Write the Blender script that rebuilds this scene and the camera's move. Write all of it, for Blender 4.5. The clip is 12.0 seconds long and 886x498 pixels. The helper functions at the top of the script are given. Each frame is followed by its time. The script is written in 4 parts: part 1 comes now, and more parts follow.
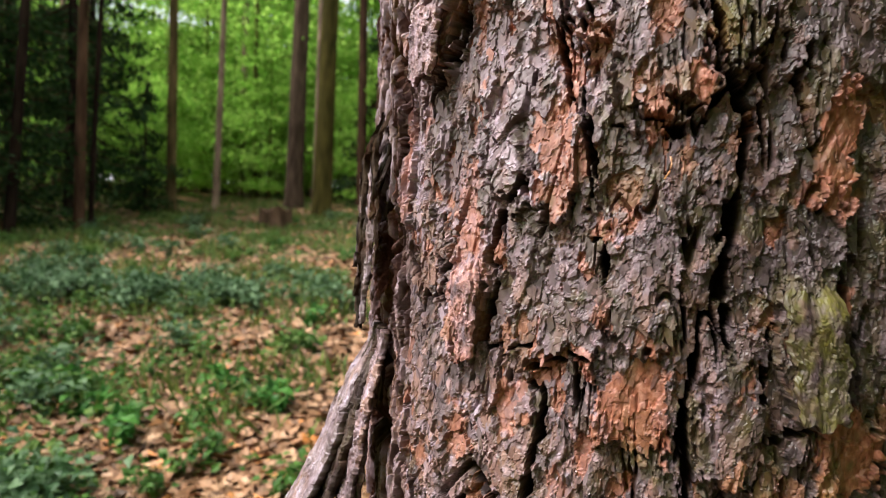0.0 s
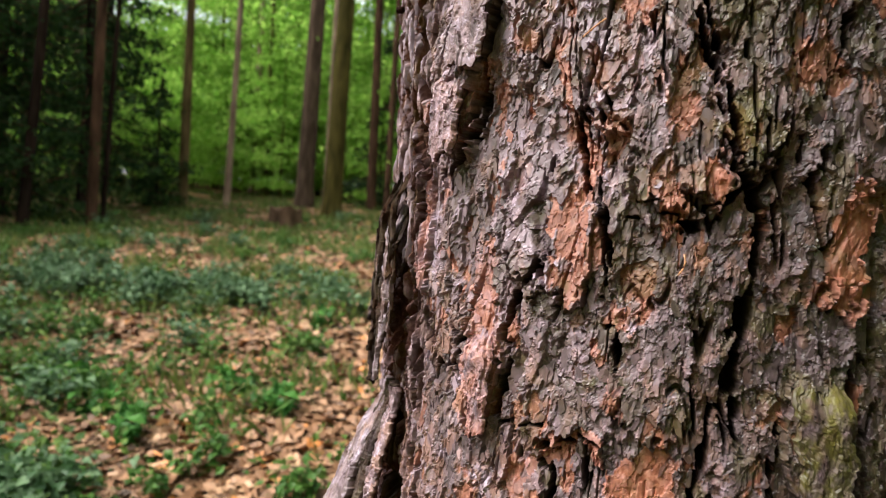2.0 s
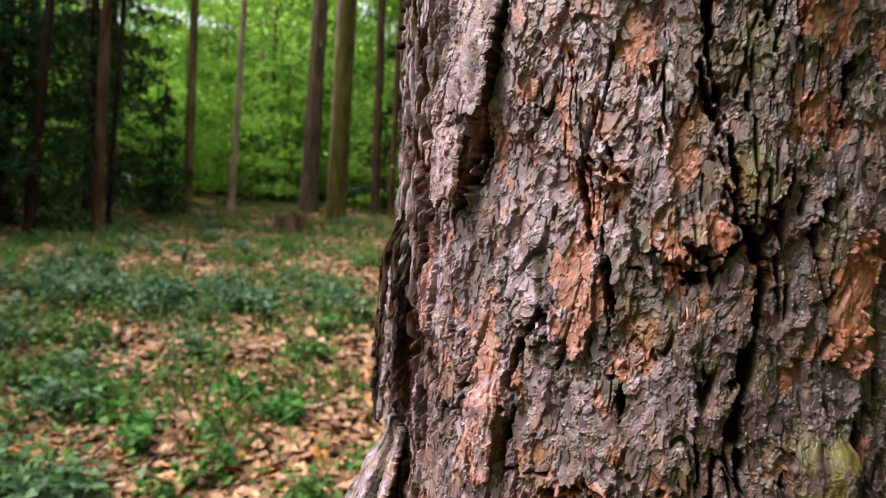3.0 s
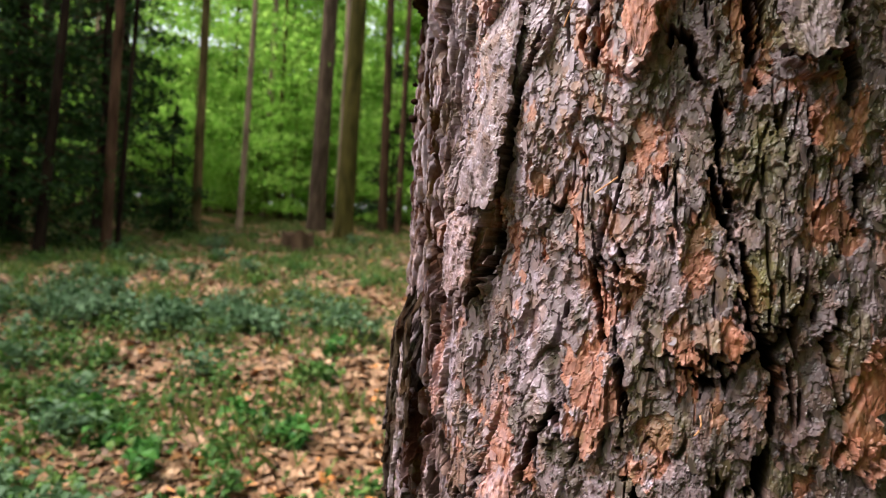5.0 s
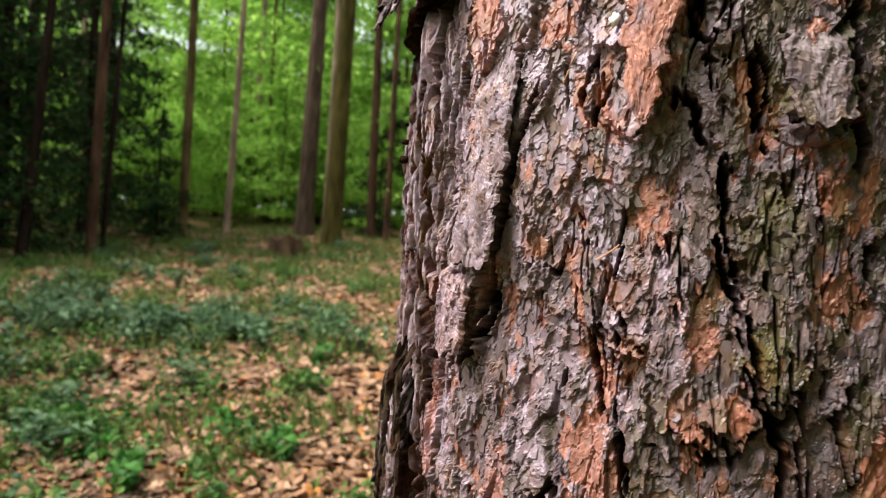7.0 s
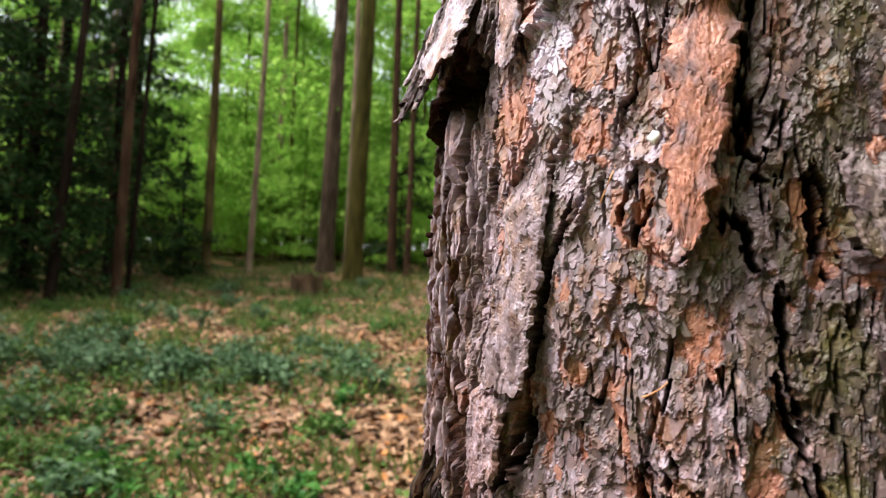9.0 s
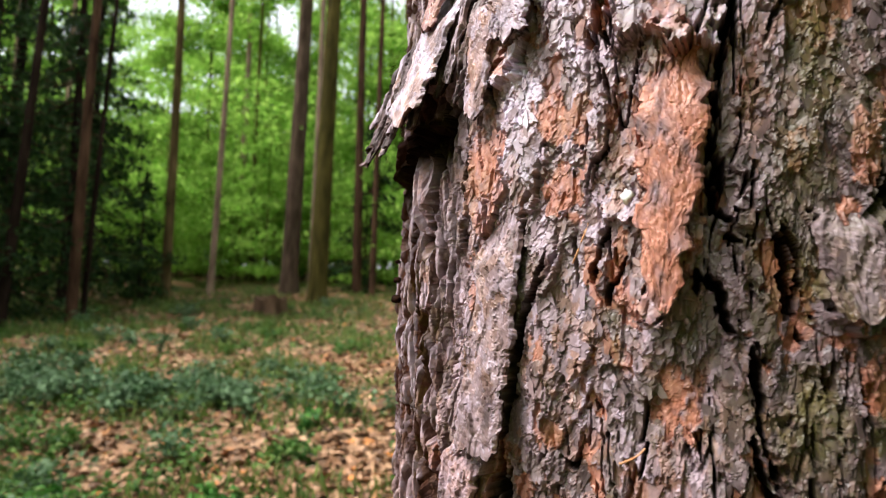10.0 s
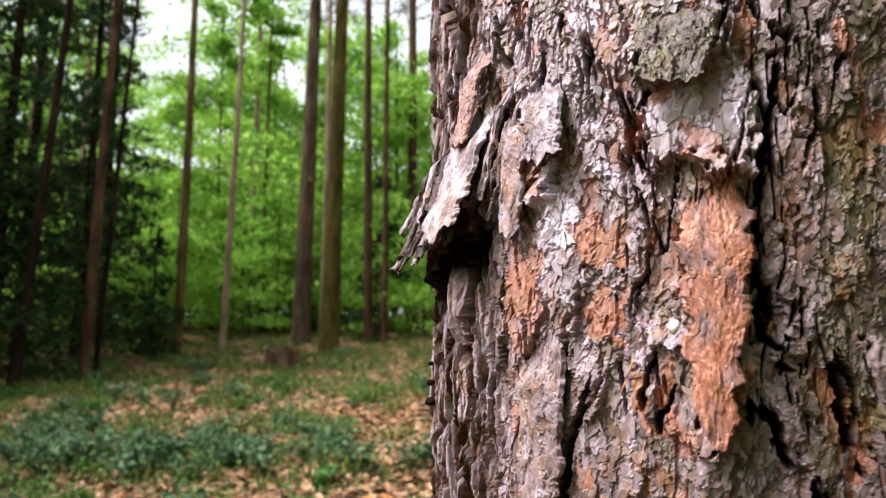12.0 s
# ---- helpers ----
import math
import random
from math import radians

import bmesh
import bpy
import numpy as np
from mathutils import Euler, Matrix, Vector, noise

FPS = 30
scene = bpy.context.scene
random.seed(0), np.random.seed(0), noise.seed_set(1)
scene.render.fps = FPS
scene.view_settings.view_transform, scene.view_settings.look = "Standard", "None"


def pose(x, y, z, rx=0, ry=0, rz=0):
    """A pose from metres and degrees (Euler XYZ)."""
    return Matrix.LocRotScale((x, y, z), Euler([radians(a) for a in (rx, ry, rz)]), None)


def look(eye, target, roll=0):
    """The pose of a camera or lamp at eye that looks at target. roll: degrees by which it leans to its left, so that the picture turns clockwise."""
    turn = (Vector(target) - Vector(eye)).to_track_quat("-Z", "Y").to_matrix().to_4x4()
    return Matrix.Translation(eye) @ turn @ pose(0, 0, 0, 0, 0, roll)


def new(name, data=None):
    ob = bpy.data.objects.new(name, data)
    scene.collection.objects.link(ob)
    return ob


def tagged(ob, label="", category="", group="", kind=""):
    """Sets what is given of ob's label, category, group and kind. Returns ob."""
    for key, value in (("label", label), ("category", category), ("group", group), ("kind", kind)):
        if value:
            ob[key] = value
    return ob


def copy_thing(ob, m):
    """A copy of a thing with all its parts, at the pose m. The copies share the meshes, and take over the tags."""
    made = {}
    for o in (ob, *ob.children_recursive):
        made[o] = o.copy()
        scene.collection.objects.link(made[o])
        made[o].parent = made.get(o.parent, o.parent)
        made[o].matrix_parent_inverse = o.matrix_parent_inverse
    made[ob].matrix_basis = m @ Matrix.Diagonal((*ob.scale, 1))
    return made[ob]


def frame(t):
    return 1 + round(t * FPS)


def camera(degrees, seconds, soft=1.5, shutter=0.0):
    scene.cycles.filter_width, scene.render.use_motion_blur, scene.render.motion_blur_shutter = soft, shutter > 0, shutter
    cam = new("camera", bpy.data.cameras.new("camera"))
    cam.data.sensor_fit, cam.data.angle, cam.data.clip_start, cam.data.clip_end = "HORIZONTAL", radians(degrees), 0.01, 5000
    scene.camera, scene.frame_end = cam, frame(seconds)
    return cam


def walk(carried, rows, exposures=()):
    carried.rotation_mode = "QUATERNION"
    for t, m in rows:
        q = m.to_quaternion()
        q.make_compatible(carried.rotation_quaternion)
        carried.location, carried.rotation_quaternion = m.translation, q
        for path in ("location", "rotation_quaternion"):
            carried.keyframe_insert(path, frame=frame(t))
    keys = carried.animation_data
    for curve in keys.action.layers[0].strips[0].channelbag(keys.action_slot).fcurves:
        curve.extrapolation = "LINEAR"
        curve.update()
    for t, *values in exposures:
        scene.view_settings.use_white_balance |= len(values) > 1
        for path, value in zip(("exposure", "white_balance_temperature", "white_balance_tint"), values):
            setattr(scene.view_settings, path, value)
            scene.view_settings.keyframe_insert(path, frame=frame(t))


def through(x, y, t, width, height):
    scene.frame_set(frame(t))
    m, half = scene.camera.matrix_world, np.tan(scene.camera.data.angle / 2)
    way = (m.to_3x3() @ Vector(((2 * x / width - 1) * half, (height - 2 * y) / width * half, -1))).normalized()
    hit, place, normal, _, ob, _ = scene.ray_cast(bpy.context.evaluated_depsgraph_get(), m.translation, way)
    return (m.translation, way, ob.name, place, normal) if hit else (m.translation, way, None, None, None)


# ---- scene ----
cam = camera(68.7, 12.0, soft=1.2)
# seconds, eye in metres, turn in degrees; the pine's axis is x = y = 0
ROWS = [
    (0, -0.1421, -0.4774, 1.3923, 87.16, -1.85, 0.96),
    (0.5, -0.1438, -0.4780, 1.4018, 87.30, -3.09, 0.95),
    (1, -0.1453, -0.4803, 1.4121, 87.27, -3.64, 1.50),
    (1.5, -0.1472, -0.4826, 1.4195, 87.23, -3.51, 1.80),
    (2, -0.1475, -0.4828, 1.4292, 87.28, -3.46, 1.78),
    (2.5, -0.1470, -0.4816, 1.4409, 87.34, -3.03, 1.78),
    (3, -0.1475, -0.4820, 1.4517, 87.50, -2.83, 2.16),
    (5, -0.1524, -0.4837, 1.4897, 88.95, -2.94, 2.76),
    (5.5, -0.1539, -0.4840, 1.4989, 89.19, -5.18, 3.39),
    (6, -0.1560, -0.4820, 1.5076, 89.07, -5.73, 3.32),
    (6.5, -0.1566, -0.4770, 1.5126, 89.16, -4.61, 2.43),
    (7, -0.1567, -0.4699, 1.5173, 89.36, -3.14, 1.74),
    (9, -0.1632, -0.4517, 1.5585, 92.24, -2.12, 3.56),
    (9.5, -0.1645, -0.4478, 1.5682, 92.95, -1.47, 1.88),
    (10, -0.1661, -0.4439, 1.5761, 93.96, -1.47, 0.53),
    (10.5, -0.1697, -0.4414, 1.5857, 94.67, -1.72, 0.14),
    (11, -0.1733, -0.4417, 1.5939, 95.73, -1.59, 0.27),
    (11.5, -0.1769, -0.4440, 1.6036, 96.47, -0.68, 0.78),
    (12, -0.1802, -0.4473, 1.6120, 97.83, 0.30, 1.56),
]
walk(cam, [(t, pose(*p)) for t, *p in ROWS], [(0.0, 1.02), (12.0, 1.02)])
# the lens is focused on the bark
cam.data.dof.use_dof = True
cam.data.dof.focus_distance = 0.345
cam.data.dof.aperture_fstop = 12.0

# ---- daylight: a bright, hazy sky over the wood, the sun soft behind thin cloud ----
SUN_ELEVATION, SUN_AZIMUTH = radians(54), radians(252)
world = bpy.data.worlds.new("sky")
scene.world = world
world.use_nodes = True
wn, wl = world.node_tree.nodes, world.node_tree.links
sky = wn.new("ShaderNodeTexSky")
sky.sky_type, sky.sun_disc = "NISHITA", False
sky.sun_elevation, sky.sun_rotation = SUN_ELEVATION, SUN_AZIMUTH
sky.air_density, sky.dust_density, sky.ozone_density = 1.0, 4.0, 1.0
wn["Background"].inputs["Strength"].default_value = 0.13
haze = wn.new("ShaderNodeMix")
haze.data_type = "RGBA"
haze.inputs[0].default_value = 0.6
haze.inputs[7].default_value = (7.4, 7.4, 7.5, 1)
wl.new(sky.outputs[0], haze.inputs[6])
wl.new(haze.outputs[2], wn["Background"].inputs["Color"])
sun = new("sun", bpy.data.lights.new("sun", "SUN"))
sun.data.energy, sun.data.angle, sun.data.color = 4.0, radians(28), (1.0, 0.985, 0.965)
# azimuth is counted clockwise from +y, as the sky counts it
sun_way = Vector((math.sin(SUN_AZIMUTH) * math.cos(SUN_ELEVATION), math.cos(SUN_AZIMUTH) * math.cos(SUN_ELEVATION), math.sin(SUN_ELEVATION)))
sun.matrix_world = look(sun_way * 40, (0, 0, 0))


# ---- materials ----
def material(name, rough=0.7, specular=0.4):
    """A node material with its Principled shader; returns material, nodes, links, shader."""
    m = bpy.data.materials.new(name)
    m.use_nodes = True
    n, l = m.node_tree.nodes, m.node_tree.links
    s = n["Principled BSDF"]
    s.inputs["Roughness"].default_value = rough
    s.inputs["Specular IOR Level"].default_value = specular
    return m, n, l, s


def noise_node(n, l, scale, detail=4.0, stretch=(1, 1, 1), coords="Object"):
    """A noise texture over the object's own metres."""
    tc, mp, tx = n.new("ShaderNodeTexCoord"), n.new("ShaderNodeMapping"), n.new("ShaderNodeTexNoise")
    mp.inputs["Scale"].default_value = stretch
    tx.inputs["Scale"].default_value, tx.inputs["Detail"].default_value = scale, detail
    l.new(tc.outputs[coords], mp.inputs["Vector"])
    l.new(mp.outputs[0], tx.inputs["Vector"])
    return tx.outputs["Fac"]


def ramp(n, l, fac, stops):
    """A colour ramp of (place, (r, g, b))."""
    r = n.new("ShaderNodeValToRGB")
    while len(r.color_ramp.elements) < len(stops):
        r.color_ramp.elements.new(0.5)
    for e, (p, c) in zip(r.color_ramp.elements, stops):
        e.position, e.color = p, (*c, 1)
    l.new(fac, r.inputs["Fac"])
    return r.outputs["Color"]


def mixed(n, l, fac, a, b, how="MIX"):
    """a and b mixed by fac; each may be a socket, a colour or a number."""
    m = n.new("ShaderNodeMix")
    m.data_type, m.blend_type = "RGBA", how
    for i, v in (("Factor", fac), ("A", a), ("B", b)):
        socket = next(s for s in m.inputs if s.name == i and (i == "Factor" and s.type == "VALUE" or i != "Factor" and s.type == "RGBA"))
        if isinstance(v, (int, float)):
            socket.default_value = v
        elif isinstance(v, tuple):
            socket.default_value = (*v, 1)
        else:
            l.new(v, socket)
    return next(s for s in m.outputs if s.type == "RGBA")


def scaled(n, l, value, low, high, to_low=0.0, to_high=1.0):
    """value from low..high laid over to_low..to_high, held at the ends."""
    m = n.new("ShaderNodeMapRange")
    for i, v in enumerate((low, high, to_low, to_high), 1):
        m.inputs[i].default_value = v
    l.new(value, m.inputs[0])
    return m.outputs[0]


def bumped(n, l, s, height, distance, strength=1.0):
    b = n.new("ShaderNodeBump")
    b.inputs["Distance"].default_value, b.inputs["Strength"].default_value = distance, strength
    l.new(height, b.inputs["Height"])
    l.new(b.outputs[0], s.inputs["Normal"])


def product(n, l, a, b):
    m = n.new("ShaderNodeMath")
    m.operation = "MULTIPLY"
    for i, v in enumerate((a, b)):
        if isinstance(v, (int, float)):
            m.inputs[i].default_value = v
        else:
            l.new(v, m.inputs[i])
    return m.outputs[0]


def bark_material():
    """Scots pine bark. The mesh's layer "bark" says which layer lies open: red fresh bark, algae, tone of the scale,
    outer or inner bark; the last two also hold painted shade.
    """
    m, n, l, s = material("pine_bark", 0.5, 0.6)
    at = n.new("ShaderNodeAttribute")
    at.attribute_name = "bark"
    sep = n.new("ShaderNodeSeparateColor")
    l.new(at.outputs["Color"], sep.inputs[0])
    fresh, algae, tone, age_shade = sep.outputs[0], sep.outputs[1], sep.outputs[2], at.outputs["Alpha"]
    grain = noise_node(n, l, 420, 5, (1, 1, 0.7))
    blotch = noise_node(n, l, 55, 4, (1, 1, 0.5))
    # small flakes of random height with broken outlines
    tc, warp, shift, mp = n.new("ShaderNodeTexCoord"), n.new("ShaderNodeTexNoise"), n.new("ShaderNodeVectorMath"), n.new("ShaderNodeMapping")
    warp.inputs["Scale"].default_value, warp.inputs["Detail"].default_value = 260, 3
    shift.operation = "MULTIPLY_ADD"
    shift.inputs[1].default_value = (0.005, 0.005, 0.008)
    mp.inputs["Scale"].default_value = (1, 1, 0.6)
    l.new(tc.outputs["Object"], warp.inputs["Vector"])
    l.new(warp.outputs["Color"], shift.inputs[0])
    l.new(tc.outputs["Object"], shift.inputs[2])
    l.new(shift.outputs[0], mp.inputs["Vector"])
    flakes = []
    for size in (210, 520):
        vo, one = n.new("ShaderNodeTexVoronoi"), n.new("ShaderNodeSeparateColor")
        vo.inputs["Scale"].default_value = size
        l.new(mp.outputs[0], vo.inputs["Vector"])
        l.new(vo.outputs["Color"], one.inputs[0])
        flakes += [one.outputs[0], one.outputs[1]]
    tone = scaled(n, l, mixed(n, l, 0.22, tone, flakes[0]), 0.0, 1.0)
    outer = ramp(n, l, tone, [(0.0, (0.040, 0.025, 0.025)), (0.3, (0.145, 0.095, 0.104)), (0.5, (0.27, 0.194, 0.224)), (0.72, (0.43, 0.348, 0.430)), (1.0, (0.64, 0.575, 0.71))])
    warm = ramp(n, l, tone, [(0.0, (0.070, 0.036, 0.026)), (0.35, (0.19, 0.098, 0.074)), (0.6, (0.33, 0.19, 0.155)), (1.0, (0.57, 0.43, 0.40))])
    outer = mixed(n, l, scaled(n, l, mixed(n, l, 0.32, noise_node(n, l, 26, 3, (1, 1, 0.5)), flakes[1]), 0.49, 0.70), outer, warm)
    # inner bark, blackened past its own red-brown to carry the crevices' shade
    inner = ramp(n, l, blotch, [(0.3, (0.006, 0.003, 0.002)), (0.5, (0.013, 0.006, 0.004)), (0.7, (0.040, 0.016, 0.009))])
    base = mixed(n, l, age_shade, inner, outer)
    red = ramp(n, l, grain, [(0.3, (0.22, 0.058, 0.022)), (0.5, (0.33, 0.110, 0.056)), (0.72, (0.47, 0.215, 0.145))])
    base = mixed(n, l, fresh, base, red)
    green = ramp(n, l, blotch, [(0.3, (0.036, 0.030, 0.004)), (0.6, (0.082, 0.068, 0.008)), (0.8, (0.135, 0.115, 0.018))])
    base = mixed(n, l, product(n, l, algae, scaled(n, l, grain, 0.3, 0.6, 0.55, 1.0)), base, green)
    base = mixed(n, l, 0.35, base, ramp(n, l, grain, [(0.25, (0.25, 0.25, 0.25)), (0.5, (0.5, 0.5, 0.5)), (0.8, (0.85, 0.85, 0.85))]), "OVERLAY")
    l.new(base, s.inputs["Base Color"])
    l.new(scaled(n, l, product(n, l, age_shade, scaled(n, l, flakes[0], 0.0, 1.0, 1.0, 0.45)), 0.0, 1.0, 0.9, 0.44), s.inputs["Roughness"])
    l.new(scaled(n, l, age_shade, 0.0, 1.0, 0.04, 0.65), s.inputs["Specular IOR Level"])
    relief = mixed(n, l, 0.35, mixed(n, l, 0.4, flakes[0], flakes[2]), grain)
    bumped(n, l, s, mixed(n, l, product(n, l, fresh, 0.65), relief, (0.5, 0.5, 0.5)), 0.0006, 0.8)
    return m


def far_bark(name, low, high):
    """Bark of the trees further off."""
    m, n, l, s = material(name, 0.95, 0.05)
    f = noise_node(n, l, 9, 6, (1, 1, 0.22))
    l.new(ramp(n, l, f, [(0.3, low), (0.7, high)]), s.inputs["Base Color"])
    bumped(n, l, s, f, 0.03)
    return m


def leaf_material(name, low, high, through=0.45, rough=0.5):
    """Leaves that let light through; every leaf has a tone of its own."""
    m, n, l, s = material(name, rough, 0.2)
    geo = n.new("ShaderNodeNewGeometry")
    c = ramp(n, l, geo.outputs["Random Per Island"], [(0.0, low), (0.6, tuple((a + b) / 2 for a, b in zip(low, high))), (1.0, high)])
    l.new(c, s.inputs["Base Color"])
    t, mix = n.new("ShaderNodeBsdfTranslucent"), n.new("ShaderNodeMixShader")
    l.new(c, t.inputs["Color"])
    mix.inputs[0].default_value = through
    l.new(s.outputs[0], mix.inputs[1])
    l.new(t.outputs[0], mix.inputs[2])
    l.new(mix.outputs[0], n["Material Output"].inputs["Surface"])
    return m


def litter_material():
    """Dead leaves: tan, orange and brown, leaf by leaf."""
    m, n, l, s = material("dead_leaf", 0.6, 0.35)
    geo = n.new("ShaderNodeNewGeometry")
    c = ramp(n, l, geo.outputs["Random Per Island"], [(0.0, (0.07, 0.036, 0.018)), (0.3, (0.17, 0.080, 0.034)), (0.6, (0.30, 0.155, 0.080)), (0.93, (0.42, 0.255, 0.145)), (1.0, (0.48, 0.17, 0.03))])
    l.new(mixed(n, l, 0.4, c, noise_node(n, l, 60, 3), "OVERLAY"), s.inputs["Base Color"])
    return m


def soil_material():
    m, n, l, s = material("forest_floor", 0.95, 0.15)
    f, g = noise_node(n, l, 14, 8), noise_node(n, l, 0.7, 4)
    brown = ramp(n, l, f, [(0.3, (0.08, 0.042, 0.020)), (0.5, (0.22, 0.115, 0.058)), (0.7, (0.36, 0.22, 0.13))])
    moss = ramp(n, l, f, [(0.3, (0.02, 0.035, 0.010)), (0.7, (0.09, 0.12, 0.035))])
    l.new(mixed(n, l, scaled(n, l, g, 0.45, 0.6), brown, moss), s.inputs["Base Color"])
    bumped(n, l, s, f, 0.05)
    return m


def plain_material(name, low, high, rough, scale):
    m, n, l, s = material(name, rough, 0.5)
    l.new(ramp(n, l, noise_node(n, l, scale, 4), [(0.3, low), (0.7, high)]), s.inputs["Base Color"])
    return m


BARK = bark_material()
RESIN = plain_material("resin", (0.62, 0.60, 0.56), (0.85, 0.84, 0.82), 0.3, 300)
DRY_NEEDLE = plain_material("dry_needle", (0.42, 0.17, 0.06), (0.60, 0.32, 0.16), 0.45, 300)
BROWN_BARK = far_bark("brown_bark", (0.015, 0.008, 0.005), (0.10, 0.055, 0.032))
PALE_BARK = far_bark("pale_bark", (0.11, 0.075, 0.05), (0.34, 0.24, 0.17))
MOSSY_BARK = far_bark("mossy_bark", (0.020, 0.018, 0.005), (0.085, 0.068, 0.018))
MAUVE_BARK = far_bark("mauve_bark", (0.026, 0.017, 0.011), (0.115, 0.078, 0.053))
OCHRE_BARK = far_bark("ochre_bark", (0.030, 0.022, 0.008), (0.15, 0.105, 0.045))
# near-black bark for trunks in deep shade, the shade put in its colour
SHADED_BARK = far_bark("shaded_bark", (0.006, 0.004, 0.003), (0.030, 0.019, 0.013))
STUMP_WOOD = far_bark("stump_wood", (0.028, 0.018, 0.011), (0.12, 0.074, 0.045))
BEECH_LEAF = leaf_material("beech_leaf", (0.13, 0.31, 0.030), (0.42, 0.62, 0.13), 0.74)
SPRUCE_NEEDLE = leaf_material("spruce_needle", (0.008, 0.024, 0.006), (0.034, 0.075, 0.016), 0.12, 0.9)
PINE_NEEDLE = leaf_material("pine_needle", (0.025, 0.06, 0.018), (0.06, 0.11, 0.03), 0.2)
BRAMBLE_LEAF = leaf_material("bramble_leaf", (0.03, 0.075, 0.026), (0.13, 0.21, 0.10), 0.3)
COVER_LEAF = leaf_material("cover_leaf", (0.03, 0.070, 0.012), (0.13, 0.21, 0.040), 0.3)
HERB_LEAF = leaf_material("herb_leaf", (0.025, 0.080, 0.012), (0.09, 0.19, 0.035), 0.35)
BROAD_LEAF = leaf_material("broad_leaf", (0.025, 0.10, 0.016), (0.075, 0.21, 0.035), 0.35)
GRASS = leaf_material("grass", (0.05, 0.095, 0.020), (0.18, 0.23, 0.055), 0.3)
DEAD_LEAF = litter_material()
SOIL = soil_material()


# ---- mesh helpers ----
def mesh_object(name, verts, faces, mat, parent=None, label="", smooth=False):
    """One mesh object from arrays; all faces have the same number of corners."""
    verts, faces = np.asarray(verts, np.float32), np.asarray(faces, np.int32)
    me = bpy.data.meshes.new(name)
    me.vertices.add(len(verts))
    me.vertices.foreach_set("co", verts.ravel())
    k = faces.shape[1]
    me.loops.add(faces.size)
    me.loops.foreach_set("vertex_index", faces.ravel())
    me.polygons.add(len(faces))
    me.polygons.foreach_set("loop_start", np.arange(0, faces.size, k, dtype=np.int32))
    me.polygons.foreach_set("loop_total", np.full(len(faces), k, np.int32))
    me.polygons.foreach_set("use_smooth", np.full(len(faces), smooth))
    me.update(calc_edges=True)
    me.materials.append(mat)
    ob = new(name, me)
    if parent:
        ob.parent = parent
    return tagged(ob, label)


def base_of(name, x, y, z):
    ob = new(name)
    ob.location = (x, y, z)
    return ob


def grid_faces(rows, cols, wrap=False):
    """Quads of a grid of rows x cols vertices."""
    r, c = np.meshgrid(np.arange(rows - 1), np.arange(cols if wrap else cols - 1), indexing="ij")
    r, c, d = r.ravel(), c.ravel(), (c.ravel() + 1) % cols
    return np.stack([r * cols + c, r * cols + d, (r + 1) * cols + d, (r + 1) * cols + c], 1)


def hash2(i, j, seed):
    """A number from 0 to 1 for each pair of whole numbers."""
    h = (i.astype(np.int64) * 374761393 + j.astype(np.int64) * 668265263 + seed * 1442695041) & 0xFFFFFFFF
    h = ((h ^ (h >> 13)) * 1274126177) & 0xFFFFFFFF
    h = ((h ^ (h >> 16)) * 2246822519) & 0xFFFFFFFF
    return ((h ^ (h >> 15)) & 0xFFFFFF) / float(0x1000000)


def soft_noise(u, v, seed):
    """Smooth noise, about -1 to 1, over a plane."""
    i, j = np.floor(u), np.floor(v)
    a, b = u - i, v - j
    total = 0.0
    fu, fv = a * a * a * (a * (a * 6 - 15) + 10), b * b * b * (b * (b * 6 - 15) + 10)
    for di in (0, 1):
        for dj in (0, 1):
            turn = hash2(i + di, j + dj, seed) * 2 * np.pi
            total = total + (np.cos(turn) * (a - di) + np.sin(turn) * (b - dj)) * (fu if di else 1 - fu) * (fv if dj else 1 - fv)
    return total * 1.5


def rough_noise(u, v, seed, octaves=4):
    return sum(soft_noise(u * 2 ** k, v * 2 ** k, seed + 7 * k) * 0.5 ** k for k in range(octaves))


def step(x, low, high):
    t = np.clip((x - low) / (high - low), 0, 1)
    return t * t * (3 - 2 * t)


def floor_height(x, y):
    """The wood's floor: it climbs away from the camera, with humps."""
    x, y = np.asarray(x, float), np.asarray(y, float)
    rise = 0.1 * np.where(y > 0, 40 * np.tanh(np.maximum(y, 0) / 40), 60 * np.tanh(np.minimum(y, 0) / 60))
    near = np.exp(-((x + 0.1) ** 2 + (y + 0.4) ** 2) / 1.5)
    return rise + 0.07 * soft_noise(x / 1.9, y / 1.9, 3) * (1 - near) + 0.025 * soft_noise(x / 0.5, y / 0.5, 4) * (1 - near)


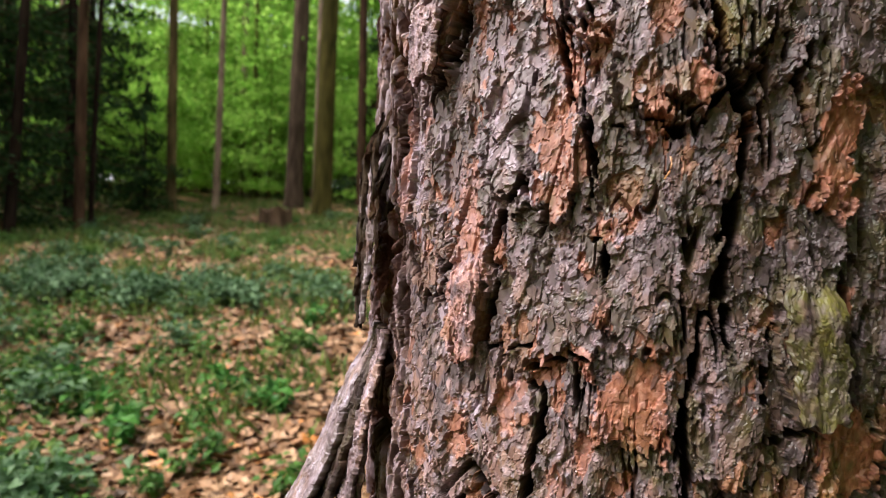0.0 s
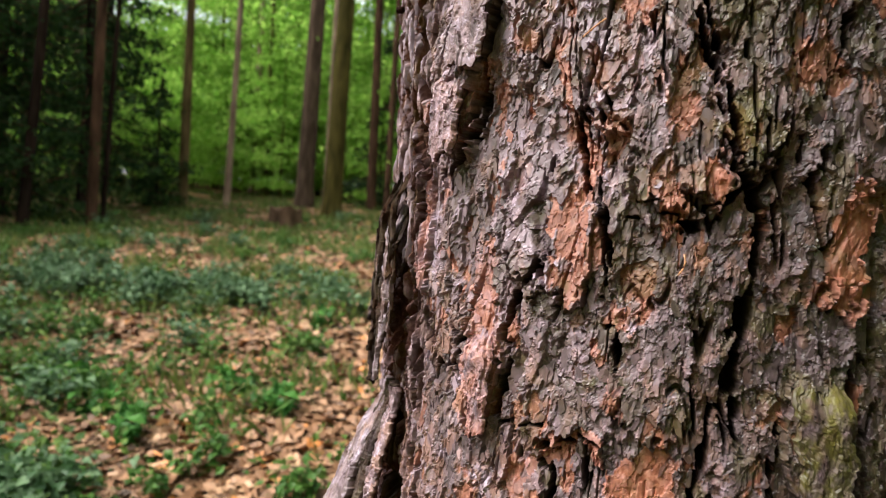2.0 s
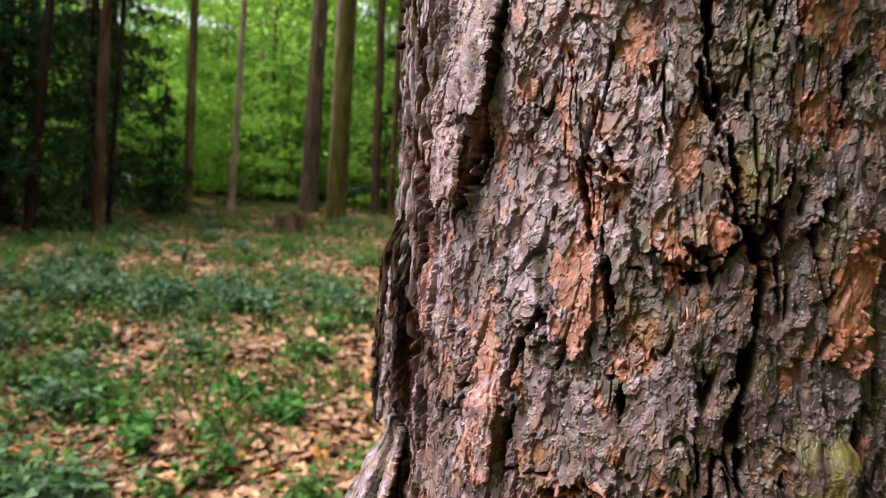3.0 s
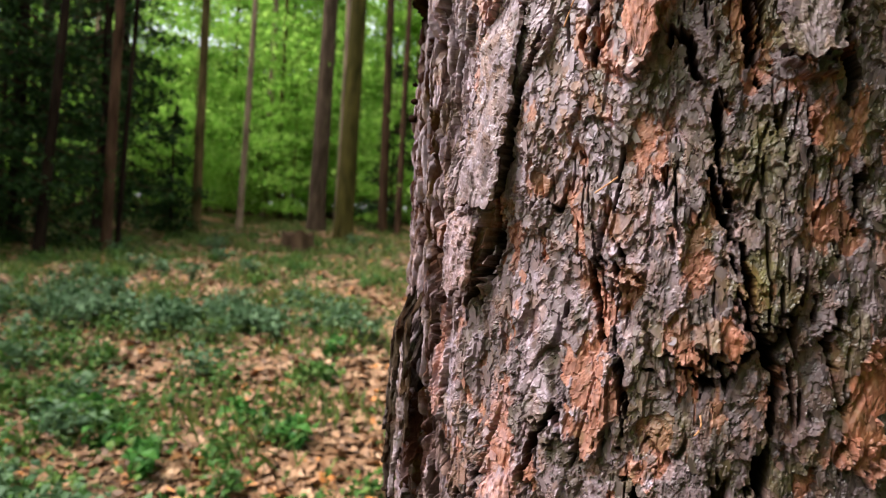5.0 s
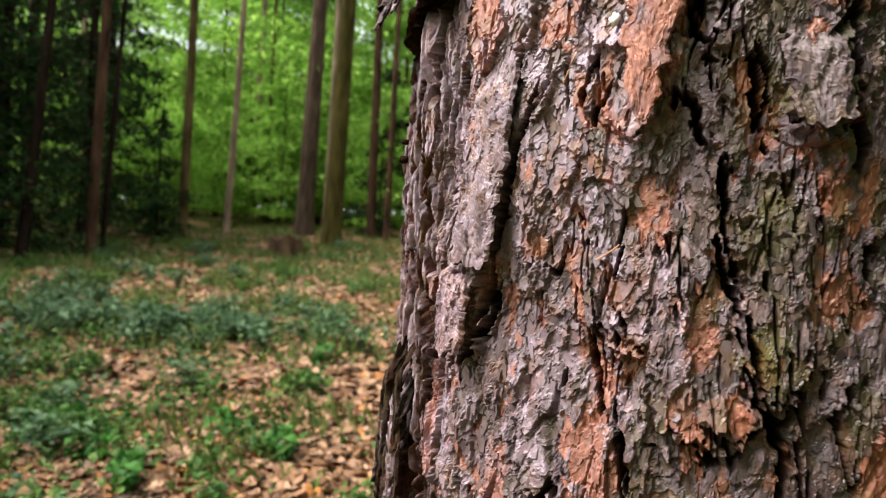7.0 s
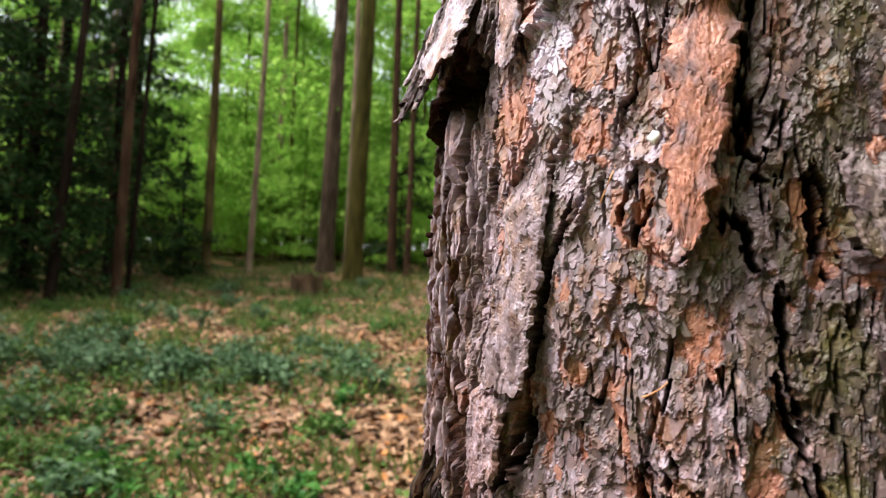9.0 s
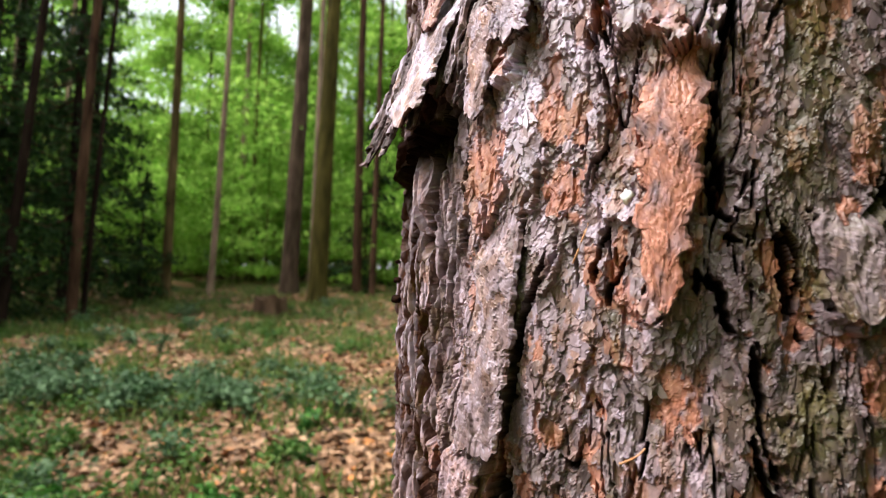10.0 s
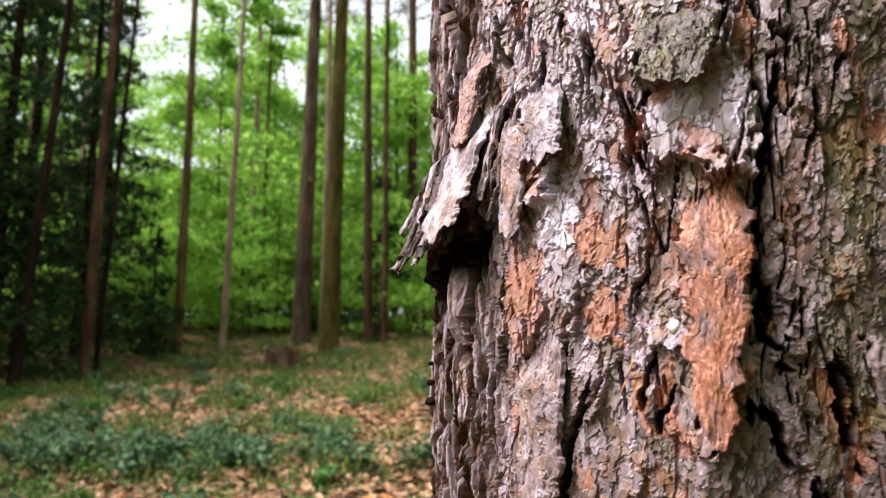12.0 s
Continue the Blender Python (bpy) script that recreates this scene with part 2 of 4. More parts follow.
def leaf_cards(centres, sizes, normals, spin, narrow=0.6, fold=0.25, droop=0.2):
    """Leaves as folded, drooping blades of four triangles: arrays of vertices and faces."""
    n = len(centres)
    normals = normals / np.linalg.norm(normals, axis=1, keepdims=True)
    ref = np.where(np.abs(normals[:, 2:3]) > 0.9, np.array([[1.0, 0, 0]]), np.array([[0, 0, 1.0]]))
    a = np.cross(normals, ref)
    a /= np.linalg.norm(a, axis=1, keepdims=True)
    b = np.cross(normals, a)
    c, s = np.cos(spin)[:, None], np.sin(spin)[:, None]
    a, b = a * c + b * s, b * c - a * s
    size = sizes[:, None]
    tip, end = a * 0.5, -a * 0.5
    side = b * 0.5 * narrow
    up = normals * fold * 0.5 * narrow
    verts = np.stack([centres + size * (end), centres + size * (side + up), centres + size * (tip - normals * droop), centres + size * (-side + up), centres], 1)
    k = np.arange(n)[:, None] * 5
    faces = np.concatenate([k + [0, 4, 1], k + [1, 4, 2], k + [2, 4, 3], k + [3, 4, 0]], 0)
    return verts.reshape(-1, 3), faces


def tube(points, radii, sides=10, rough=0.0, seed=1):
    """A bent, tapering stem through points: vertices and quads."""
    points, radii = np.asarray(points, float), np.asarray(radii, float)
    way = np.gradient(points, axis=0)
    way /= np.linalg.norm(way, axis=1, keepdims=True)
    ref = np.where(np.abs(way[:, 2:3]) > 0.9, np.array([[1.0, 0, 0]]), np.array([[0, 0, 1.0]]))
    a = np.cross(way, ref)
    a /= np.linalg.norm(a, axis=1, keepdims=True)
    b = np.cross(way, a)
    t = np.arange(sides) / sides * 2 * np.pi
    i = np.arange(len(points))[:, None]
    r = radii[:, None] * (1 + rough * soft_noise(np.cos(t)[None] * 2 + 0 * i, i * 0.8 + np.sin(t)[None] * 2, seed))
    v = points[:, None] + r[:, :, None] * (np.cos(t)[None, :, None] * a[:, None] + np.sin(t)[None, :, None] * b[:, None])
    return v.reshape(-1, 3), grid_faces(len(points), sides, True)


def joined(parts):
    """Several (vertices, faces) as one."""
    vs, fs, k = [], [], 0
    for v, f in parts:
        vs.append(v), fs.append(f + k)
        k += len(v)
    return np.concatenate(vs), np.concatenate(fs)


# ---- the ground ----
def build_ground():
    q = np.concatenate([-np.geomspace(700, 12, 26), np.linspace(-11.5, 11.5, 150), np.geomspace(12, 700, 26)])
    r = np.concatenate([-np.geomspace(700, 8, 22), np.linspace(-7.6, 20, 190), np.geomspace(20.5, 700, 26)])
    x, y = np.meshgrid(q - 2.5, r)
    v = np.stack([x, y, floor_height(x, y)], -1).reshape(-1, 3)
    ob = mesh_object("ground", v, grid_faces(len(r), len(q)), SOIL, smooth=True)
    return tagged(ob, "sloping forest floor of soil, moss and needles", "ground", kind="structure")


build_ground()


# ---- the pine in front ----
RADIUS = 0.2057
cracks, plates, stains = [], [], []


def crack(width, depth, *points):
    """A fissure through points (millimetres round the trunk, millimetres up)."""
    cracks.append((0.8 * width, 0.6 * depth, points))


def plate(s, z, wide, high, out, lift=0.0, fresh=0.0, pale=0.0, ragged=0.22, square=2.6):
    """A raised plate of bark: centre, half width, half height, how far it stands out, and how much more at its lower end."""
    plates.append((s, z, wide, high, out, lift, fresh, pale, ragged, square))


def stain(layer, s, z, wide, high, much=1.0, sink=0.0):
    """Layer 0: a spot where red bark lies bare; layer 1: green algae."""
    stains.append((layer, s, z, wide, high, much, sink))


crack(7, 11, (-153, 1500), (-158, 1478), (-173, 1464), (-178, 1459), (-178, 1448))
crack(5, 9, (-210, 1505), (-209, 1466), (-218, 1437), (-218, 1395), (-217, 1363))
crack(4, 9, (-103, 1483), (-98, 1459), (-91, 1437), (-87, 1427), (-84, 1404))
crack(6, 11, (-112, 1415), (-116, 1409), (-122, 1401), (-128, 1391), (-133, 1378), (-130, 1363), (-133, 1348), (-135, 1333))
crack(4, 8, (-137, 1329), (-135, 1326), (-109, 1329), (-95, 1327), (-81, 1327))
crack(6, 12, (-109, 1324), (-104, 1312), (-105, 1295), (-109, 1280), (-110, 1262))
crack(4, 9, (-212, 1328), (-209, 1307), (-200, 1278), (-193, 1256), (-195, 1238))
crack(9, 14, (-28, 1453), (-24, 1447), (-20, 1439), (-23, 1417), (-23, 1399), (-24, 1383))
crack(5, 9, (-54, 1439), (-46, 1438), (-37, 1443), (-30, 1453))
crack(1.6, 4, (-77, 1437), (-61, 1440), (-54, 1439))
crack(7, 12, (-37, 1340), (-40, 1320), (-41, 1305), (-37, 1284), (-37, 1275))
crack(8, 9, (-25, 1383), (-27, 1357), (-25, 1336))
crack(5, 10, (23, 1374), (23, 1347), (22, 1334), (25, 1317))
crack(6, 11, (-10, 1306), (3, 1304), (14, 1305))
crack(6, 10, (-79, 1391), (-77, 1383), (-75, 1372))
crack(4, 8, (1, 1472), (-1, 1456), (4, 1445))
crack(3, 7, (-5, 1355), (-7, 1336), (-8, 1317), (-6, 1307))
crack(7, 10, (-134, 1589), (-142, 1571), (-150, 1547), (-153, 1538), (-155, 1526), (-159, 1509), (-160, 1491), (-167, 1469))
crack(4, 9, (-105, 1609), (-111, 1594), (-113, 1578))
crack(5, 12, (-185, 1639), (-186, 1627), (-187, 1617))
crack(5, 10, (-99, 1593), (-102, 1588), (-105, 1578))
crack(6, 12, (-51, 1560), (-49, 1545), (-51, 1529), (-49, 1519), (-43, 1501), (-43, 1491), (-38, 1475), (-34, 1461), (-28, 1448))
crack(7, 11, (-71, 1590), (-66, 1577), (-62, 1565), (-59, 1561))
crack(4, 8, (-45, 1602), (-43, 1598), (-40, 1590), (-38, 1583))
crack(8, 13, (-4, 1623), (-3, 1592), (1, 1561), (-2, 1551))
crack(4, 9, (-27, 1571), (-22, 1575), (-11, 1575), (-3, 1578))
crack(5, 10, (8, 1524), (7, 1514), (11, 1503))
crack(4, 9, (-6, 1485), (-7, 1473), (-8, 1461))
crack(2.5, 6, (-93, 1500), (-88, 1482))
crack(4, 9, (-142, 1767), (-143, 1759), (-144, 1752))
crack(4, 9, (-154, 1748), (-156, 1732), (-150, 1716), (-147, 1697))
crack(4, 8, (-172, 1681), (-164, 1684), (-156, 1690), (-149, 1692))
crack(5, 9, (-183, 1731), (-179, 1720), (-193, 1705), (-207, 1689))
crack(5, 12, (-52, 1722), (-57, 1699), (-61, 1687), (-62, 1673))
crack(4.5, 11, (-65, 1670), (-67, 1646), (-66, 1625), (-65, 1613), (-60, 1607), (-54, 1603))
crack(5, 9, (-115, 1715), (-112, 1700), (-107, 1683))
crack(4, 9, (-43, 1603), (-38, 1589), (-37, 1573), (-33, 1566))
crack(5, 10, (-186, 1639), (-188, 1628), (-188, 1619))
crack(4, 9, (-245, 1663), (-247, 1644), (-248, 1627))
crack(3, 7, (-153, 1622), (-151, 1601), (-147, 1582))
crack(5, 9, (-108, 1713), (-102, 1721), (-91, 1724), (-80, 1725), (-73, 1743))
# the ledge under which the red bark breaks off, the long peeling flap and its neighbours
plate(-80, 1628, 13, 50, 5.0, 3.0, 0.9, 0.1, 0.08, 3.0)
plate(-84, 1580, 6, 10, 4.0, 2.0, 0.7, 0.5)
plate(-80, 1680, 10, 7, 6.0, 3.0, 0.7, 0.2)
plate(-85, 1703, 24, 24, 5.0, 3.5, 0.0, 0.45)
plate(-91, 1745, 20, 24, 7.0, 3.0, 0.0, 0.1)
plate(-176, 1486, 14, 24, 4.0, 4.0, 0.15, 0.1)
plate(-172, 1550, 14, 50, 4.0, 5.0, 0.0, 0.15)
plate(-148, 1372, 12, 48, 3.5, 3.0, 0.55, 0.35)
plate(-112, 1425, 22, 30, 4.0, 3.5, 0.0, 0.1)
plate(-98, 1350, 24, 28, 3.0, 2.0, 0.0, 0.1)
plate(-63, 1375, 18, 40, 3.0, 2.5, 0.0, 0.1)
plate(-57, 1475, 20, 38, 3.5, 3.0, 0.0, 0.15)
plate(-42, 1452, 9, 12, 4.0, 3.0, 0.35, 0.0)
plate(10, 1345, 14, 34, 5.0, 4.0, 0.0, -0.5)
plate(30, 1295, 16, 18, 5.0, -2.0, 1.0, -0.4)
plate(18, 1428, 9, 32, 4.0, 0.0, 0.75, 0.1)
plate(-22, 1305, 14, 26, 4.0, 1.0, 0.0, 0.3)
plate(-62, 1308, 17, 22, 2.0, 1.0, 0.75, 0.1)
plate(-17, 1590, 12, 24, 4.0, 3.5, 0.0, -0.4)
plate(-30, 1500, 14, 40, 3.0, 3.0, 0.0, 0.0)
plate(-202, 1420, 11, 34, 3.5, 2.0, 0.55, 0.4)
plate(-169, 1634, 12, 22, 3.0, 2.0, 0.75, 0.2)
plate(-164, 1702, 16, 28, 4.0, 4.0, 0.0, 0.75)
plate(-205, 1712, 16, 30, 4.0, 4.0, 0.25, 0.75)
plate(-148, 1650, 12, 34, 2.5, 2.0, 0.0, 0.4)
plate(-104, 1612, 8, 10, 3.0, 2.0, 0.0, 0.25)
plate(-86, 1488, 9, 16, 3.0, 2.5, 0.15, 0.4)
crack(11, 16, (-204, 1672), (-200, 1664), (-198, 1655))
plate(-224, 1630, 9, 22, 8.0, 0.0, 0.3, 0.1)
plate(-206, 1288, 9, 34, 3.0, 2.0, 0.1, 0.2)
plate(-168, 1300, 22, 26, 2.0, 1.0, 0.0, 0.1)
plate(-120, 1290, 14, 34, 2.5, 1.0, 0.1, 0.2)
# bare red spots
stain(0, -62, 1313, 14, 17)
stain(0, 28, 1298, 17, 19)
stain(0, 18, 1431, 9, 28)
stain(0, -147, 1366, 9, 32, 0.8)
stain(0, -202, 1427, 9, 17, 0.8)
stain(0, -175, 1477, 10, 9, 0.8)
stain(0, -129, 1484, 3, 5, 1.0, 1.5)
stain(0, -101, 1442, 4, 4, 1.0, 1.0)
stain(0, -40, 1451, 5, 7)
stain(0, -142, 1450, 5, 13)
stain(0, -90, 1469, 5, 4, 1.0, 2.5)
stain(0, -80, 1538, 7, 15, 1.0, 2.0)
stain(0, -132, 1524, 7, 10, 0.8)
stain(0, -133, 1556, 7, 4, 0.7)
stain(0, -102, 1588, 4, 13, 1.0, 2.0)
stain(0, -123, 1619, 4, 18, 0.9)
stain(0, -8, 1543, 5, 9)
stain(0, 4, 1540, 6, 16)
stain(0, -47, 1590, 5, 6, 1.0, 2.0)
stain(0, -13, 1512, 4, 15, 0.6)
stain(0, -132, 1656, 11, 14)
stain(0, -169, 1638, 11, 13)
stain(0, -203, 1728, 10, 10)
stain(0, -65, 1734, 7, 11)
stain(0, -112, 1582, 4, 11)
stain(0, -130, 1626, 6, 13, 0.9)
stain(0, -123, 1747, 4, 13, 0.7)
stain(0, -94, 1506, 12, 8, 0.5)
stain(0, -152, 1283, 6, 16, 0.7)
stain(0, -122, 1300, 4, 20, 0.8, 1.0)
stain(0, -180, 1262, 8, 12, 0.6)
# algae
stain(1, 10, 1344, 14, 26)
stain(1, -71, 1447, 6, 11, 0.8)
stain(1, -67, 1413, 12, 12, 0.6)
stain(1, -29, 1472, 7, 13, 0.8)
stain(1, -32, 1527, 12, 24, 0.8)
stain(1, -32, 1479, 5, 17, 0.9)
stain(1, -76, 1563, 12, 8, 0.9)
stain(1, -103, 1724, 6, 13)
stain(1, -89, 1731, 15, 16, 0.55)
stain(1, -30, 1675, 14, 40, 0.8)
stain(1, -34, 1593, 9, 20, 0.7)
stain(1, 23, 1290, 8, 14, 0.9)
stain(1, -38, 1620, 12, 40, 0.6)
stain(1, -160, 1560, 5, 30, 0.4)
stain(1, -145, 1620, 5, 26, 0.4)


def around(s, z, wide, high):
    """The part of a grid that lies near a place, as slices, or None."""
    i = np.nonzero((np.abs(z[:, 0] - wide[1]) < high))[0]
    j = np.nonzero((np.abs(s[0] - wide[0]) < high))[0]
    return (slice(i[0], i[-1] + 1), slice(j[0], j[-1] + 1)) if len(i) and len(j) else None


def crowded_cells(u, v, seed):
    """A cell pattern: gap to the next cell, the cell's random number, the neighbour's, and the place in the cell."""
    i, j = np.floor(u), np.floor(v)
    best, second = np.full(u.shape, 9.0), np.full(u.shape, 9.0)
    own, other, pu, pv = np.zeros(u.shape), np.zeros(u.shape), np.zeros(u.shape), np.zeros(u.shape)
    for di in (-1, 0, 1):
        for dj in (-1, 0, 1):
            x, y = i + di + 0.05 + 0.9 * hash2(i + di, j + dj, seed), j + dj + 0.05 + 0.9 * hash2(i + di, j + dj, seed + 1)
            d, c = np.abs(u - x) ** 1.5 + np.abs(v - y) ** 1.5, hash2(i + di, j + dj, seed + 2)
            near, next_one = d < best, (d >= best) & (d < second)
            other = np.where(near, own, np.where(next_one, c, other))
            second = np.where(near, best, np.where(next_one, d, second))
            own, best = np.where(near, c, own), np.where(near, d, best)
            pu, pv = np.where(near, u - x, pu), np.where(near, v - y, pv)
    return second - best, own, other, pu, pv


# thin scales lying on one another: width, height and thickness in millimetres, and how many are still there
SCALES = ((22, 50, 1.8, 0.62), (13, 25, 1.5, 0.62), (7.8, 14, 1.25, 0.58), (4.8, 8.2, 0.9, 0.55), (2.9, 4.6, 0.5, 0.55))


def scale_stack(s, z, seed=140, layers=SCALES, tilt=1.0):
    """Scales stacked on one another: relief in millimetres, tone, how worn through, shade painted in the joints, and
    the middle layer's cell middles.
    """
    h, tone, worn, joint_shade, rim = 0 * s, 0 * s, 0 * s, 0 * s, 0 * s
    mid = (s, z, 0 * s)
    for k, (wide, long, thick, share) in enumerate(layers):
        ragged = (0.32 * soft_noise(s / wide / 0.8, z / long / 0.8, seed + 20 * k) + 0.20 * soft_noise(s / wide * 3.4, z / long * 3.0, seed + 20 * k + 1),
                  0.26 * soft_noise(s / wide / 0.7, z / long / 0.6, seed + 20 * k + 2) + 0.20 * soft_noise(s / wide * 3.6, z / long * 4.4, seed + 20 * k + 3))
        gap, own, other, pu, pv = crowded_cells(s / wide + ragged[0], z / long + ragged[1], seed + 20 * k + 5)
        on, beside = own < share, other < share
        c2, c3 = (own * 37.7) % 1, (own * 91.3) % 1
        wall = np.where(beside, 0.72 + 0.28 * step(gap, 0.0, 0.07), step(gap, 0.0, 0.05))
        lift = thick * (0.65 + 0.6 * c2 + 1.3 * (c3 - 0.5) * pu - tilt * (0.25 + 0.9 * c2) * pv)
        h = h + np.where(on, wall * lift, 0.0)
        tone = np.where(on, 0.6 * tone + 0.32 * (c3 - 0.5), tone)
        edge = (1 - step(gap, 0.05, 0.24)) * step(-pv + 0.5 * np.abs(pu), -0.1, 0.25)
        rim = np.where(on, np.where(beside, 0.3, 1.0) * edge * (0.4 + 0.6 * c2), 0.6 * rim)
        # painted contact shade where a scale's lower edge hangs over the next
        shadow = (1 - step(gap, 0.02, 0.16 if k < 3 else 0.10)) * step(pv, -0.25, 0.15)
        joint_shade = np.where(on, 0.25 * joint_shade, np.maximum(joint_shade, np.where(beside, shadow * min(1.0, thick), 0.0)))
        worn = worn + np.where(on, 0.0, (0.34, 0.30, 0.24, 0.12, 0.0)[k])
        if k == 2:
            mid = (s - pu * wide, z - pv * long, own)
    return h, tone + 0.40 * rim, worn, joint_shade, mid


def bark_height(s, z):
    """Bark over the trunk's unrolled side: s millimetres round it, z millimetres up. Returns millimetres of relief and
    the open layers with painted shade.
    """
    ws = s + 4 * soft_noise(s / 30, z / 90, 11) + 0.8 * soft_noise(s / 9, z / 22, 12)
    wz = z + 7 * soft_noise(s / 26, z / 60, 13) + 1.5 * soft_noise(s / 6, z / 14, 14)
    side = step(-s, 180, 240)
    # on the flank the scales are drawn out into long straight strips
    lean = step(-s, 170, 235)
    stack, flecks, worn, joint_shade, (ms, mz, piece) = scale_stack(ws, wz, tilt=1 - 0.8 * lean)
    strips, streaks, thin, seam_shade, _ = scale_stack(ws * 1.05, wz / 3.6, 640, SCALES, 0.1)
    stack, flecks, worn, joint_shade = (a + 0.6 * lean * (b - a) for a, b in ((stack, 0.85 * strips), (flecks, streaks), (worn, thin), (joint_shade, seam_shade)))
    # broad ridges running up the trunk; long fissures between them that jump from scale to scale
    h = 2.8 * rough_noise(ws / 24, wz / 80, 50, 2) + side * 0.8 * rough_noise(ws / 11, wz / 120, 49, 2)
    jump = 9 * (piece - 0.5) * (1 - lean)
    fissure = 0 * h
    for wide, long, seed, deep in ((15, 70, 25, 6.5), (8, 52, 26, 4.5)):
        vein = np.abs(soft_noise((ws + 0.6 * jump) / wide, (wz + jump) / long, seed))
        open_here = step(soft_noise(s / 40, z / 70, seed + 3) + 0.55 * side, 0.05, 0.3)
        slit = open_here * (1 - step(vein, 0.03, 0.09 + 0.13 * side))
        h = h - deep * (1 + 0.35 * side) * slit
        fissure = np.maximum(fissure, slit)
    # the flank's narrow upright strips; gaps blackened past their edges to paint in deep shade
    for wide, long, seed, deep in ((19, 170, 34, 7.0), (12, 120, 35, 5.0), (7, 70, 36, 2.8), (4.5, 55, 38, 1.8)):
        vein = np.abs(soft_noise((ws + 0.9 * soft_noise(ws / 3, wz / 14, 37)) / wide, wz / long, seed))
        here = lean * step(soft_noise(s / 30, z / 60, seed + 5), -0.45, -0.1)
        h = h - deep * here * (1 - step(vein, 0.05, 0.13))
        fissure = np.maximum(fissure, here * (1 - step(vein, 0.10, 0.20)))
    h = h + stack - 4.0 + 0.06 * rough_noise(s / 1.7, z / 2.2, 61, 2)
    # paler upwards; darker to the right, the light's falloff put into the tone
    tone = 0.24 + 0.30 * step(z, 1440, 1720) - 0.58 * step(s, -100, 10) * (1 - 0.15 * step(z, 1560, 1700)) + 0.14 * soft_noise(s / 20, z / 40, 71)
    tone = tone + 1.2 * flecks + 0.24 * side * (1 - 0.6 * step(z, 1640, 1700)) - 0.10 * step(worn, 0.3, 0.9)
    # fissures lay inner bark open; their shade is painted in too
    age_shade = (1 - fissure) * (1 - 0.8 * joint_shade)
    patchy = rough_noise(ms / 22, mz / 45, 81, 2)
    fresh = step(worn + 0.35 * patchy, 0.72, 0.86) * (0.7 - 0.35 * lean)
    fresh = np.maximum(fresh, 0.6 * step(((piece * 53.1) % 1) + 0.25 * patchy, 0.93, 0.97) * (1 - lean))
    fresh = np.maximum(fresh, 0.10 * lean)
    algae = 0.55 * step(rough_noise(s / 14, z / 26, 91, 4) + 0.0030 * (s + 90), 0.30, 0.75)
    algae = np.maximum(algae, 0.25 * step((piece * 17.3) % 1, 0.80, 0.84))
    edge = soft_noise(s / 5, z / 8, 23) + 0.6 * soft_noise(s / 2.2, z / 3.4, 24)
    bold = soft_noise(s / 9, z / 15, 29) + 0.5 * soft_noise(s / 4, z / 6, 28)
    # whole scales belong to a plate or a bare spot, so that outlines follow the scales' own edges
    gs, gz = ws + 0.7 * (1 - lean) * (ms - ws), wz + 0.7 * (1 - lean) * (mz - wz)
    # raised plates
    for ps, pz, wide, high, out, lift, pf, pale, ragged, square in plates:
        w = around(s, z, (ps, pz), max(wide, high) * 1.5)
        if w is None:
            continue
        d = ((np.abs(gs[w] - ps) / wide) ** square + (np.abs(gz[w] - pz) / high) ** square) ** (1 / square) + 0.6 * ragged * edge[w]
        on = 1 - step(d, 0.92, 1.0)
        h[w] += on * (out + lift * np.clip((pz - z[w]) / high, -1, 1) - 0.25 * h[w])
        tone[w] += on * 0.45 * pale
        fresh[w] = np.maximum(fresh[w], on * pf * np.clip(0.75 + 0.7 * edge[w], 0, 1))
        age_shade[w] = np.maximum(age_shade[w], 0.7 * on)
    # bare spots and algae
    for layer, ps, pz, wide, high, much, sink in stains:
        w = around(s, z, (ps, pz), max(wide, high) * 1.7)
        if w is None:
            continue
        d = np.hypot((gs[w] - ps) / wide, (gz[w] - pz) / high) + 0.3 * edge[w]
        on = 1 - step(d, 0.85, 1.0) if layer == 0 else 1 - step(d, 0.3, 1.25)
        if layer == 0:
            fresh[w] = np.maximum(fresh[w], on * much * np.clip(0.95 - 0.3 * np.abs(edge[w]), 0, 1))
            h[w] -= sink * on + 0.65 * on * (h[w] - np.mean(h[w]))
        else:
            algae[w] = np.maximum(algae[w], on * much)
    # fissures
    for width, depth, points in cracks:
        mid = np.mean(points, axis=0)
        reach = np.max(np.abs(np.array(points) - mid)) + 14
        w = around(s, z, mid, reach)
        if w is None:
            continue
        x, y = (ws[w] + s[w]) / 2 + 1.3 * edge[w] + 0.5 * jump[w], (wz[w] + z[w]) / 2 + 1.2 * jump[w]
        near = np.full(x.shape, 1e9)
        for (x0, y0), (x1, y1) in zip(points, points[1:]):
            t = np.clip(((x - x0) * (x1 - x0) + (y - y0) * (y1 - y0)) / ((x1 - x0) ** 2 + (y1 - y0) ** 2), 0, 1)
            near = np.minimum(near, np.hypot(x - x0 - t * (x1 - x0), y - y0 - t * (y1 - y0)))
        end = np.minimum(1, np.minimum(np.hypot(x - points[0][0], y - points[0][1]), np.hypot(x - points[-1][0], y - points[-1][1])) / 9 + 0.35)
        broad = 0.46 * width * end * np.clip(0.9 + 0.7 * bold[w] + 0.5 * (piece[w] - 0.5), 0.25, 1.9)
        inside = 1 - step(near / broad, 0.75, 1.0)
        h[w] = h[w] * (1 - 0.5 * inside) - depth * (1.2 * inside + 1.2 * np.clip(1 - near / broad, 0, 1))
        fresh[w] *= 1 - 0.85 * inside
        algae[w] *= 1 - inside
